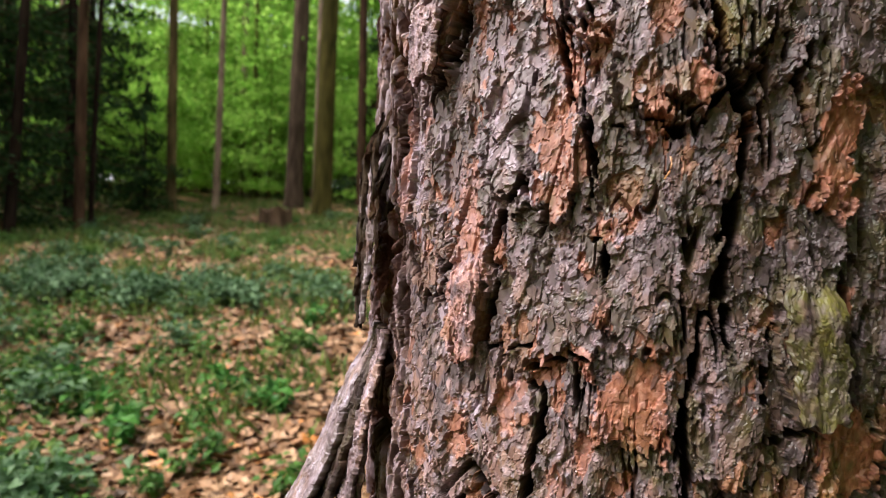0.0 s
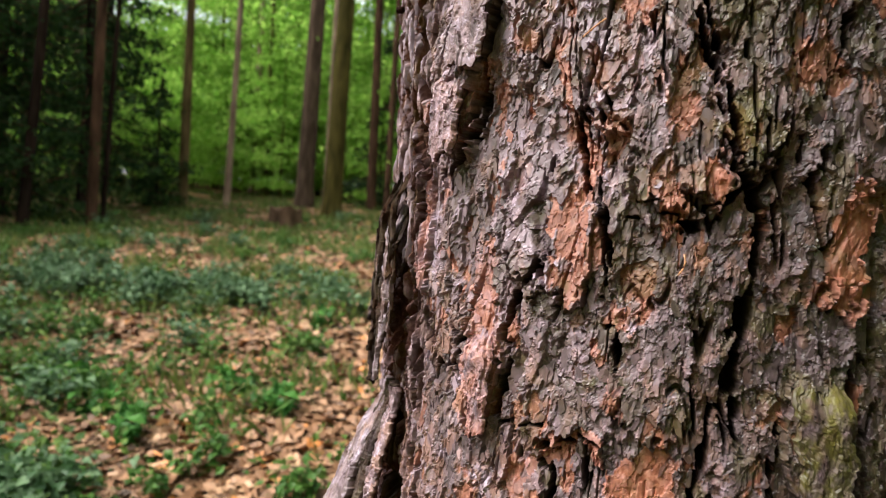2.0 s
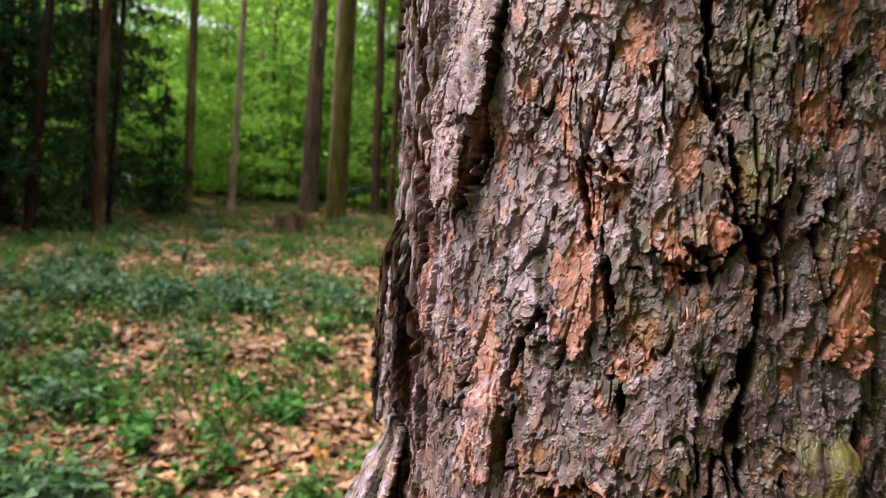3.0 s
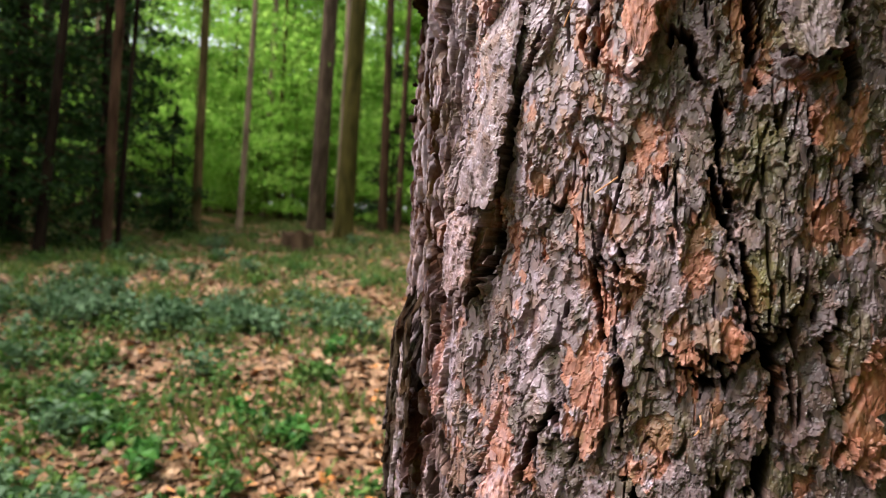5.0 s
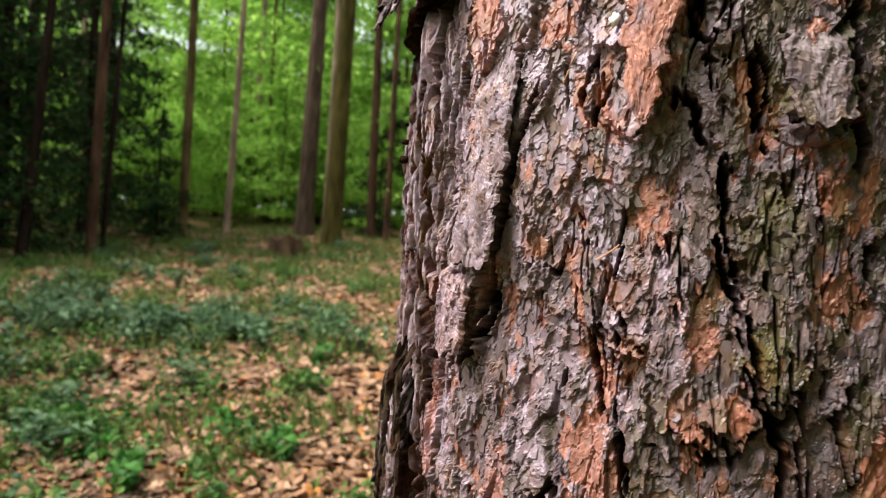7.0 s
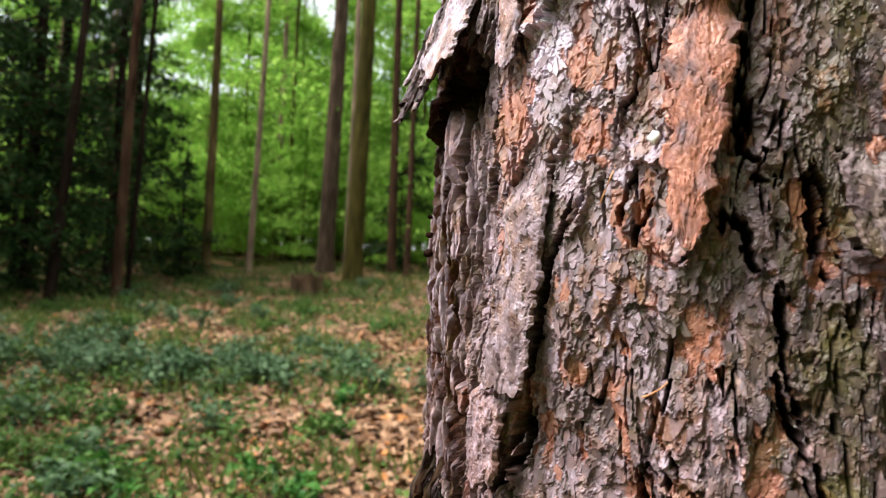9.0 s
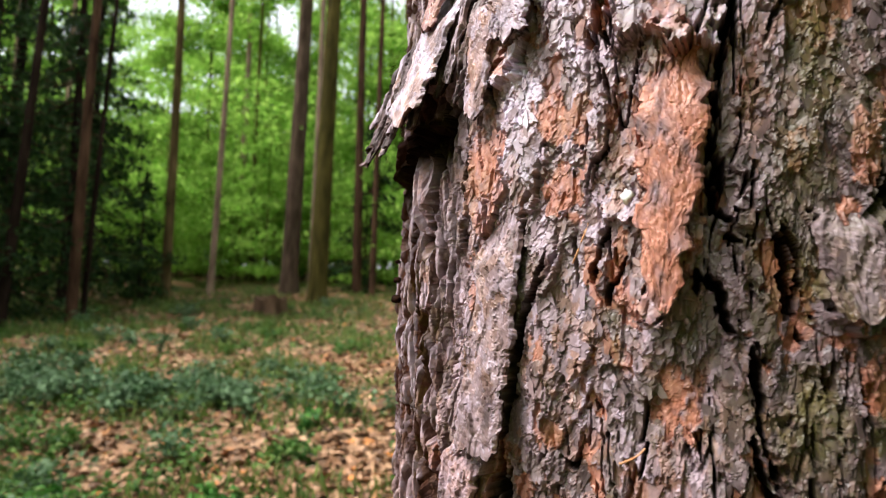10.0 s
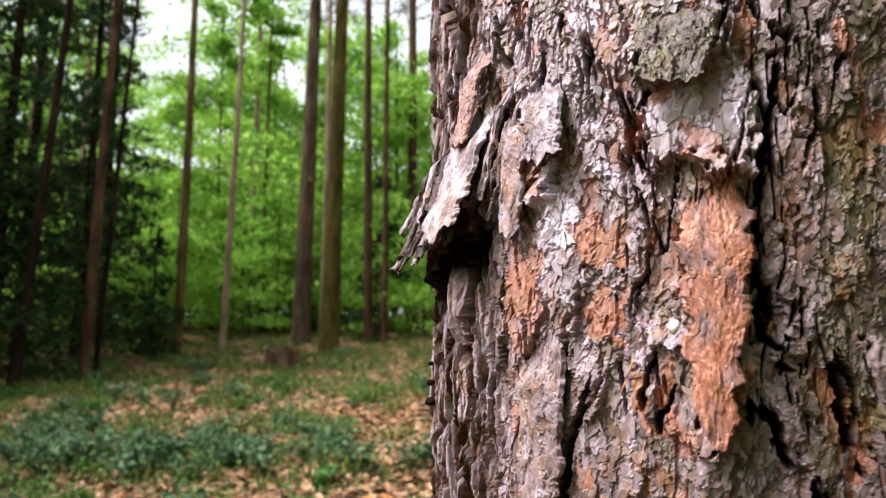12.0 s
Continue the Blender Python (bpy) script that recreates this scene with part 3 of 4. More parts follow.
        # crack walls blackened as well, shade put into the colour
        age_shade[w] = np.minimum(age_shade[w], np.clip((near - 0.85 * broad) / 0.8, 0, 1) + 0.03)
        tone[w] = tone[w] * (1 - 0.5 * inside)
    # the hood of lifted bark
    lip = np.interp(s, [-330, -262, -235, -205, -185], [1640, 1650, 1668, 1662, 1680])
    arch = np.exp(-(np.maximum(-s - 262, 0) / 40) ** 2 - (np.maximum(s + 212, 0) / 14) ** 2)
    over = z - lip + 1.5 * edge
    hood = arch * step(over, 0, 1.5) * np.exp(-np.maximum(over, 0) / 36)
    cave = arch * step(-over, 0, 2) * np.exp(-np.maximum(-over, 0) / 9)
    # the hollow's shade, blackened into the bark under the hood's lip
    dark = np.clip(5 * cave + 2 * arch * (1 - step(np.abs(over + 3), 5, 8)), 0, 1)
    age_shade = age_shade * (1 - dark)
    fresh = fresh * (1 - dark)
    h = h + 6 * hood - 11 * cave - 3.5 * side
    # bark behind the hood's plates painted darker for the shade between them
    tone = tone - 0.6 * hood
    return h, np.stack([fresh, algae, tone, age_shade], -1)


def trunk_place(s, z, out):
    """Unrolled millimetres to metres."""
    a = s / 1000 / RADIUS
    r = RADIUS + out / 1000
    return np.stack([r * np.sin(a), -r * np.cos(a), z / 1000], -1)


def layered(ob, layers):
    at = ob.data.attributes.new("bark", "FLOAT_COLOR", "POINT")
    at.data.foreach_set("color", np.clip(layers, 0, 1).reshape(-1).astype(np.float32))


def chip(rng, wide, high):
    """The outline and relief of one loose scale: local s, z and outward millimetres of its rim and middle, with faces."""
    n = 7
    t = np.arange(n) / n * 2 * np.pi + rng.uniform(0, 0.7)
    r = rng.uniform(0.45, 1.3, n)
    s, z = wide * r * np.cos(t), high * r * np.sin(t)
    curl, lift = rng.uniform(-0.2, 0.4), rng.uniform(0.1, 0.5)
    out = lift * np.clip(-z / high, -0.4, 1) ** 1 + curl * (s / wide) ** 2
    thick = rng.uniform(0.5, 1.0)
    v = np.concatenate([np.stack([s, z, out], 1), np.stack([s * 0.96, z * 0.96, out - thick], 1), [[0, 0, 0.25 * curl]], [[0.0, -0.45 * high, 0.4 * lift]]])
    k = np.arange(n)
    m = (k + 1) % n
    low = (np.sin(t) + np.sin(t[m])) < 0
    faces = [(a, b, 2 * n + 1 if c else 2 * n) for a, b, c in zip(k, m, low)]
    edge = [i for i in range(n) if low[i] != low[i - 1]]
    faces += [(e, 2 * n + 1, 2 * n) if low[e] else (e, 2 * n, 2 * n + 1) for e in edge]
    faces += [(b, a, a + n) for a, b in zip(k, m)] + [(b, a + n, b + n) for a, b in zip(k, m)]
    return v, np.array(faces)


def bark_sheet(parent, top, foot, wide, thick=2.5, taper=0.6, bow=0.0, fresh=0.0, pale=0.0, algae=0.0, ragged=1.0, rough=1.0, seed=1, label="", drawn=1.0):
    """A plate of bark that has come loose. top, foot: s, z and how far out, in millimetres; wide: half width above."""
    long = math.hypot(foot[1] - top[1], foot[2] - top[2])
    nu, nv = max(8, int(2 * wide / 0.65)), max(10, int(long / 0.75))
    u, v = np.meshgrid(np.linspace(-1, 1, nu), np.linspace(0, 1, nv))
    hem = ragged * (4 * soft_noise(u * wide / 6 + seed, v * 0 + 3.5, seed) + 1.0 * soft_noise(u * wide / 2, v * 0 + 1.5, seed + 1) + 3 * u * u)
    s = top[0] + (foot[0] - top[0]) * v + u * wide * (1 - taper * v) * (0.55 + 0.45 * step(v, 0, 0.25)) + ragged * (2.0 * soft_noise(v * long / 9, u * 0 + 0.5, seed + 2) + 0.8 * soft_noise(v * long / 3 / drawn, u, seed + 3)) * np.abs(u)
    # chips broken out of its sides
    notch = hash2(np.floor(v * long / 9 + 1.4 * soft_noise(v * long / 11, u * 0 + 7.5, seed + 6)), np.sign(u), seed) - 0.6
    s = s + 0.24 * ragged * min(wide, 12) * notch * u * np.abs(u)
    z = top[1] + (foot[1] - top[1]) * v + hem * np.abs(2 * v - 1)
    stack, flecks, worn, joint_shade, _ = scale_stack(u * wide + 57.3 * seed, v * long / drawn + 91.7 * seed, 240 + 300 * (seed % 3), SCALES[1:] + ((2.2, 3.2, 0.3, 0.5),))
    relief = 0.8 * (stack - 3.0) * rough - 1.5 * step(np.abs(u), 0.9, 1.0) + bow * (1 - u * u)
    slit = (drawn >= 2) * (1 - step(np.abs(soft_noise(u * wide / 2.6 + seed, v * long / 45, seed + 8)), 0.02, 0.13))
    relief = relief - 2.2 * rough * slit
    out = top[2] + (foot[2] - top[2]) * v ** 1.4 + relief - 8 * (1 - step(v, 0.0, 0.3))
    front, back = trunk_place(s, z, out), trunk_place(s, z, out - relief * 0.8 - thick)
    k = nu * nv
    f = grid_faces(nv, nu)
    i = np.arange(k).reshape(nv, nu)
    hoop = np.concatenate([i[0, :], i[1:, -1], i[-1, -2::-1], i[-2:0:-1, 0]])
    nxt = np.roll(hoop, -1)
    rim = np.stack([nxt, hoop, hoop + k, nxt + k], 1)
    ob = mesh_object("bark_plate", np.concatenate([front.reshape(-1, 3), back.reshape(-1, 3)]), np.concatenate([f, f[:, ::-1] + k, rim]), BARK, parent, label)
    patch = rough_noise(s / 9, z / 16, seed + 9, 3)
    tone = 0.36 + 0.34 * pale + 0.12 * patch + flecks
    # slits and scale joints are darkened with painted shade
    face = np.stack([fresh * np.clip(0.8 + 0.8 * patch, 0, 1), np.clip(algae * (0.75 + patch), 0, 1), tone, np.clip(0.85 + 0.5 * min(pale + 0.4, 0) + 0.3 * patch - 0.7 * slit - 0.5 * joint_shade, 0, 1)], -1).reshape(-1, 4)
    # undersides coloured black to stand in for their shade
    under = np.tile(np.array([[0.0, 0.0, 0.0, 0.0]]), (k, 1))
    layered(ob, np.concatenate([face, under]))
    return ob


def build_pine():
    pine = tagged(base_of("pine_tree", 0, 0, 0), "old pine trunk with thick scaly grey and orange bark", "tree")
    # the bark that the camera passes
    q, r = np.arange(-325, 66, 0.62), np.arange(1190, 1868, 0.62)
    s, z = np.meshgrid(q, r)
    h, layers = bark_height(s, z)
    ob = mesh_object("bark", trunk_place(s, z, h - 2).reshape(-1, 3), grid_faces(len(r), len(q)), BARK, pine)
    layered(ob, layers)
    # loose scales on it
    rng = np.random.default_rng(77)
    shapes = [chip(rng, 1.0, 1.0) for _ in range(40)]
    vs, fs, ls, k = [], [], [], 0
    for i in range(2400):
        a, b = int(rng.uniform(30, len(q) - 30)), int(rng.uniform(30, len(r) - 30))
        near = h[b - 9:b + 10:3, a - 5:a + 6:2]
        if layers[b, a, 3] < 0.6 or q[a] < -200 or near.max() - near.min() > 7 or layers[b, a, 0] > 0.6 and rng.random() < 0.7:
            continue
        v, f = shapes[rng.integers(0, 40)]
        wide, high = rng.uniform(1.0, 2.5), rng.uniform(2.0, 5.5)
        turn = rng.normal(0, 0.4)
        ds, dz = v[:, 0] * wide * math.cos(turn) - v[:, 1] * high * math.sin(turn), v[:, 1] * high * math.cos(turn) + v[:, 0] * wide * math.sin(turn)
        out = np.median(near) + 0.25 + v[:, 2] * rng.uniform(0.7, 1.3)
        if i < 450:
            # the larger ones, each a piece of its own
            size = rng.uniform(1.15, 1.5)
            own = trunk_place(q[a] + ds * size, r[b] + dz * size, out + 0.3 - 2)
            ob = mesh_object("bark_scale", own, f, BARK, pine)
            layered(ob, np.repeat(layers[b, a][None] + np.array([[0.0, 0.0, rng.normal(-0.03, 0.07), 0.0]]), len(v), 0))
            continue
        shade = layers[b, a].copy()
        shade[2] += rng.normal(0.0, 0.12)
        shade[0] *= 0.8
        vs.append(trunk_place(q[a] + ds, r[b] + dz, out - 2))
        fs.append(f + k)
        k += len(v)
        ls.append(np.repeat(shade[None], len(v), 0))
    ob = mesh_object("loose_scale", np.concatenate(vs), np.concatenate(fs), BARK, pine)
    tagged(ob, kind="stuff")
    layered(ob, np.concatenate(ls))
    # loose plates: the hood
    hood = "weathered grey bark plate lifting from the trunk"
    strand = np.random.default_rng(12)
    for k in range(22):
        u, tier = (k % 11) / 10, k // 11
        s1 = -284 + 76 * u + strand.uniform(-2.5, 2.5) + 6 * tier
        z1 = 1648 + 14 * u + strand.uniform(-5, 6) + 22 * tier
        z0 = z1 + strand.uniform(26, 44)
        far = 23 - 6 * u + strand.uniform(-3, 1) - 6.5 * tier
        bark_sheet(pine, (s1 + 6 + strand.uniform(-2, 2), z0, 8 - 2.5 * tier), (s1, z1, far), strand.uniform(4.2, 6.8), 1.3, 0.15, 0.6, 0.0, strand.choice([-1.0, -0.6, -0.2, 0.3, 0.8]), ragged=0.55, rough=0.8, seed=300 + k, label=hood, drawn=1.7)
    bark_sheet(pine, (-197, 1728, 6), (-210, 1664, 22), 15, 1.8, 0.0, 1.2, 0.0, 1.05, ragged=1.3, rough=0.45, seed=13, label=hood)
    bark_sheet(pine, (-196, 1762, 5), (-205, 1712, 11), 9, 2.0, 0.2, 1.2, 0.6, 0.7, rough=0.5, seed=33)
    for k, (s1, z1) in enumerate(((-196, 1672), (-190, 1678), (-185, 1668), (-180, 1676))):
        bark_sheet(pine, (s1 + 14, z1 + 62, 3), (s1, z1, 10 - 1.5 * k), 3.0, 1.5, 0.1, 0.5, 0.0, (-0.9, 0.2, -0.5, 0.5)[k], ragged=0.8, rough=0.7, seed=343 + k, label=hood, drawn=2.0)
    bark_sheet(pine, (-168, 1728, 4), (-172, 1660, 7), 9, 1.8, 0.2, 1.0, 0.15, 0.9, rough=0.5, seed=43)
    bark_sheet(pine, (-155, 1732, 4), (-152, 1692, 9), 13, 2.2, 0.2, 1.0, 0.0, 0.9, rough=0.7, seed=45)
    # slabs along the shaded side, many coloured dark to carry that shade
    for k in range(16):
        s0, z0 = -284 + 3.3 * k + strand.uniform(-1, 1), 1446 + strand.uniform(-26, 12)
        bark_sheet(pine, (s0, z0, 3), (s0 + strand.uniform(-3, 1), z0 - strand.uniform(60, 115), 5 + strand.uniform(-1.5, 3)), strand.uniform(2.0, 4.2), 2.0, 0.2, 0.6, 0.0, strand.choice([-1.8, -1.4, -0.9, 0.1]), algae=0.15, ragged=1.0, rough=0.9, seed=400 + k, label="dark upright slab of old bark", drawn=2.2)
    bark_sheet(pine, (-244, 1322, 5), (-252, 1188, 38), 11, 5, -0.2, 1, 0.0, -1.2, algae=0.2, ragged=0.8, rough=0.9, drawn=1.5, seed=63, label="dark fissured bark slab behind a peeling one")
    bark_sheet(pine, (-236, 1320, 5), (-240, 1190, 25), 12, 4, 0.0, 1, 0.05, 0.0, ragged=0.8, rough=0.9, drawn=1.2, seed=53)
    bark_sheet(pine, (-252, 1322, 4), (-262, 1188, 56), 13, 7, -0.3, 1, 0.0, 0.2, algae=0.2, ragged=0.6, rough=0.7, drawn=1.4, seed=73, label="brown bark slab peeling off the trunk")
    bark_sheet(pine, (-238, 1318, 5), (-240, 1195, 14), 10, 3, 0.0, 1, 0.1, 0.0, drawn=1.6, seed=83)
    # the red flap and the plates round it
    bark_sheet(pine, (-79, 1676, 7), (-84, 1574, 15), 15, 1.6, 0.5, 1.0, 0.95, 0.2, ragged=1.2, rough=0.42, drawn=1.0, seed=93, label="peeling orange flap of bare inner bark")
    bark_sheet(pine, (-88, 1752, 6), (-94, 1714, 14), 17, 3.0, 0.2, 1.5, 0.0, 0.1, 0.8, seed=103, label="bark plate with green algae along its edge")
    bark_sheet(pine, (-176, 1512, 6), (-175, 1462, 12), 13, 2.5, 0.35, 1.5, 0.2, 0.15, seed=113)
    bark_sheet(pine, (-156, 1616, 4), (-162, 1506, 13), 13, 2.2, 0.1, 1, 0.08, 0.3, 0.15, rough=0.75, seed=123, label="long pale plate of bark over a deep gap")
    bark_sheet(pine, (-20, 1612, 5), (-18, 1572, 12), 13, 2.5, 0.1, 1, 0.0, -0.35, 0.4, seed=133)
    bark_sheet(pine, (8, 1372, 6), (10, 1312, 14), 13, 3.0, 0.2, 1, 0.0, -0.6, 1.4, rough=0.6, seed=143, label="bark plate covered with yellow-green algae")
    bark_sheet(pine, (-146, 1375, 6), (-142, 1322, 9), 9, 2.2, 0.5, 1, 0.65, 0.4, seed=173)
    # beads of resin, dead needles caught in the bark, knobs and curled shreds
    for s0, z0, size, high in ((-97, 1616, 2.5, 8), (-89, 1592, 1.7, 10), (-84, 1573, 1.6, 13)):
        t, u = np.meshgrid(np.arange(12) / 12 * 2 * np.pi, np.linspace(0.02, 0.98, 8) * np.pi)
        lump = 1 + 0.5 * soft_noise(np.cos(t) * 1.4 + s0, np.cos(u) * 2 + np.sin(t), 3)
        v = trunk_place(s0 + size * 0.85 * lump * np.sin(u) * np.cos(t), z0 + size * 1.1 * lump * np.cos(u), high + 0.6 * size * lump * np.sin(u) * np.sin(t))
        mesh_object("resin_bead", v.reshape(-1, 3), grid_faces(8, 12, True), RESIN, pine, "hard white bead of resin", True)
    for s0, z0, s1, z1, high in ((-99, 1513, -90, 1520, 9), (-52, 1420, -54, 1411, 7), (-118, 1590, -112, 1606, 8)):
        u = np.linspace(0, 1, 7)
        pts = trunk_place(s0 + (s1 - s0) * u + 1.2 * np.sin(3 * u), z0 + (z1 - z0) * u, high + 2.5 * np.sin(u * 3.1))
        v, f = tube(pts, np.full(7, 0.0004), 5)
        mesh_object("pine_needle", v, f, DRY_NEEDLE, pine, "dry orange needle caught in the bark", True)
    for s0, z0, size in ((-297, 1572, 3.4), (-296, 1584, 2.6), (-296, 1596, 1.9)):
        t, u = np.meshgrid(np.arange(14) / 14 * 2 * np.pi, np.linspace(0.02, 0.98, 9) * np.pi)
        lump = 1 + 0.4 * soft_noise(np.cos(t) * 1.8 + z0, np.cos(u) * 2 + np.sin(t) * 1.5, 5)
        v = trunk_place(s0 + size * lump * np.sin(u) * np.cos(t), z0 + 0.7 * size * lump * np.cos(u), -4.5 + size * lump * np.sin(u) * np.sin(t))
        ob = mesh_object("bark_knob", v.reshape(-1, 3), grid_faces(9, 14, True), BARK, pine, "small dark knob of dead bark", True)
        layered(ob, np.tile(np.array([[0.0, 0.0, 0.0, 0.0]]), (v.size // 3, 1)))
    # the rest of the trunk, a little further in behind that bark
    q, r = np.linspace(-math.pi * RADIUS * 1000, math.pi * RADIUS * 1000, 241)[:-1], np.concatenate([np.arange(-150, 2300, 6.0), np.arange(2300, 14000, 60.0)])
    s, z = np.meshgrid(q, r)
    h, layers = bark_height(s, z)
    behind = step(s, -335, -320) * (1 - step(s, 54, 68)) * step(z, 1185, 1200) * (1 - step(z, 1853, 1868))
    flare = 130 * np.exp(-np.maximum(z + 60, 0) / 170) * (1 + 0.4 * np.sin(s / 1000 / RADIUS * 5))
    taper = -0.010 * np.maximum(z - 1900, 0)
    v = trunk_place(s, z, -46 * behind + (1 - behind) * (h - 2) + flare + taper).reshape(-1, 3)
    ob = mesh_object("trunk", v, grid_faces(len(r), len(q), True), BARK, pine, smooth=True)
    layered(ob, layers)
    return pine


pine = build_pine()


# ---- the wood behind ----
def trunk_mesh(height, radius, lean=(0, 0), seed=1, rings=26, sides=14):
    t = np.linspace(0, 1, rings) ** 1.3
    z = t * height
    rng = np.random.default_rng(seed)
    bend = rng.uniform(-0.006, 0.006, 2) * height
    p = np.stack([lean[0] * z + bend[0] * np.sin(t * 3), lean[1] * z + bend[1] * np.sin(t * 4), z - 0.15], 1)
    r = radius * (1 - 0.75 * t) + radius * 0.5 * np.exp(-z / 0.18)
    return tube(p, r, sides, 0.06, seed), p, r


def far_leaves(centres, sizes, normals, spin, narrow):
    """Leaves of two triangles, folded along the midrib."""
    v, _ = leaf_cards(centres, sizes, normals, spin, narrow)
    v = v.reshape(-1, 5, 3)[:, :4]
    k = np.arange(len(v))[:, None] * 4
    return v.reshape(-1, 3), np.concatenate([k + [0, 2, 1], k + [0, 3, 2]], 0)


def crown_leaves(rng, blobs, count, size, up=0.6, narrow=0.62):
    """Leaves in loose layered sprays round the ends of branches."""
    pick = rng.integers(0, len(blobs), count)
    b = blobs[pick]
    d = rng.normal(size=(count, 3)) * b[:, 3:4] * np.array([1, 1, 0.42])
    c = b[:, :3] + d
    nrm = rng.normal(size=(count, 3)) * 0.55 + np.array([0, 0, up])
    return far_leaves(c, rng.uniform(0.7, 1.3, count) * size, nrm, rng.uniform(0, 6.28, count), narrow)


def broadleaf(x, y, height, radius, crown_from, crown_wide, leaves, size, seed, mat=BEECH_LEAF, bark=MOSSY_BARK, lean=(0, 0), name="beech_tree", label="young beech with bright green leaves"):
    rng = np.random.default_rng(seed)
    tree = tagged(base_of(name, x, y, float(floor_height(x, y))), label, "tree", "trees of the wood")
    (v, f), p, r = trunk_mesh(height, radius, lean, seed)
    mesh_object("trunk", v, f, bark, tree, smooth=True)
    limbs, blobs = [], []
    for k in range(22):
        t = rng.uniform(crown_from, 0.98)
        at = np.array([np.interp(t * height, p[:, 2], p[:, i]) for i in range(3)])
        turn, far = rng.uniform(0, 6.28), crown_wide * rng.uniform(0.35, 1.0) * (1.15 - t * 0.7)
        way = np.array([math.cos(turn), math.sin(turn), rng.uniform(0.0, 0.5)])
        pts = [at + way * far * u + np.array([0, 0, -0.15 * far * u * u]) for u in (0, 0.35, 0.7, 1.0)]
        limbs.append(tube(pts, np.array([0.30, 0.2, 0.12, 0.04]) * radius, 5))
        blobs += [(*pts[1], 0.22 * far), (*pts[2], 0.3 * far), (*pts[3], 0.26 * far)]
    v, f = joined(limbs)
    tagged(mesh_object("branchwork", v, f, bark, tree, smooth=True), kind="stuff")
    v, f = crown_leaves(rng, np.array(blobs), leaves, size)
    tagged(mesh_object("crown", v, f, mat, tree), kind="stuff")
    return tree


def spruce(x, y, height, radius, spread, seed, start=0.1, name="spruce_tree", label="dark spruce with drooping branches"):
    rng = np.random.default_rng(seed)
    tree = tagged(base_of(name, x, y, float(floor_height(x, y))), label, "tree", "trees of the wood")
    (v, f), p, r = trunk_mesh(height, radius, seed=seed)
    mesh_object("trunk", v, f, SHADED_BARK, tree, smooth=True)
    limbs, cs, ns = [], [], []
    for k in range(int(height * 9)):
        t = rng.uniform(start, 0.97)
        at = np.array([np.interp(t * height, p[:, 2], p[:, i]) for i in range(3)])
        turn, far = rng.uniform(0, 6.28), spread * (1.05 - t) * rng.uniform(0.6, 1.1)
        side = np.array([math.cos(turn), math.sin(turn), 0])
        u = np.linspace(0, 1, 6)[:, None]
        pts = at + side * far * u + np.array([0, 0, 1.0]) * far * (-0.55 * u + 0.25 * u * u)
        limbs.append(tube(pts, np.linspace(0.02, 0.004, 6), 4))
        m = int(62 * far) + 10
        w = rng.uniform(0.12, 1, m)[:, None]
        c = at + side * far * w + np.array([0, 0, 1.0]) * far * (-0.55 * w + 0.25 * w * w)
        c = c + rng.normal(size=(m, 3)) * np.array([0.13, 0.13, 0.05]) * far * 0.8
        c[:, 2] -= rng.uniform(0, 0.16, m)
        cs.append(c)
        ns.append(rng.normal(size=(m, 3)) * 0.6 + np.array([0, 0, 0.5]))
    v, f = joined(limbs)
    tagged(mesh_object("branchwork", v, f, BROWN_BARK, tree, smooth=True), kind="stuff")
    c, nrm = np.concatenate(cs), np.concatenate(ns)
    v, f = leaf_cards(c, rng.uniform(0.10, 0.22, len(c)), nrm, rng.uniform(0, 6.28, len(c)), 0.3, 0.1, 0.35)
    tagged(mesh_object("crown", v, f, SPRUCE_NEEDLE, tree), kind="stuff")
    return tree


def tall_trunk(x, y, height, radius, mat, lean, seed, name="pine_tree", label="tall bare trunk of a pine in the wood"):
    """A forest pine whose crown begins high up."""
    rng = np.random.default_rng(seed)
    tree = tagged(base_of(name, x, y, float(floor_height(x, y))), label, "tree", "trees of the wood")
    (v, f), p, r = trunk_mesh(height, radius, lean, seed, 34, 18)
    mesh_object("trunk", v, f, mat, tree, smooth=True)
    limbs, blobs = [], []
    for k in range(14):
        t = rng.uniform(0.68, 0.99)
        at = np.array([np.interp(t * height, p[:, 2], p[:, i]) for i in range(3)])
        turn, far = rng.uniform(0, 6.28), rng.uniform(0.8, 2.0)
        way = np.array([math.cos(turn), math.sin(turn), 0.35])
        pts = [at + way * far * u for u in (0, 0.4, 0.75, 1.0)]
        limbs.append(tube(pts, np.array([0.05, 0.035, 0.02, 0.01]), 5))
        blobs += [(*pts[2], 0.3), (*pts[3], 0.35)]
    v, f = joined(limbs)
    tagged(mesh_object("branchwork", v, f, mat, tree, smooth=True), kind="stuff")
    v, f = crown_leaves(rng, np.array(blobs), 1500, 0.16, 0.3, 0.25)
    tagged(mesh_object("crown", v, f, PINE_NEEDLE, tree), kind="stuff")
    return tree


tall_trunk(-7.0, 9.40, 13, 0.085, SHADED_BARK, (0.061, 0.0), 1, label="dark leaning pine trunk among spruces")
tall_trunk(-6.20, 9.91, 15, 0.088, BROWN_BARK, (0.030, 0.0), 2, label="straight reddish-brown pine trunk at the dark edge")
tall_trunk(-6.26, 10.34, 14, 0.045, SHADED_BARK, (0.062, 0.0), 3, label="thin dark pine trunk beside a thicker one")
tall_trunk(-6.22, 13.35, 16, 0.108, OCHRE_BARK, (-0.009, 0.0), 4, label="straight mossy ochre pine trunk")
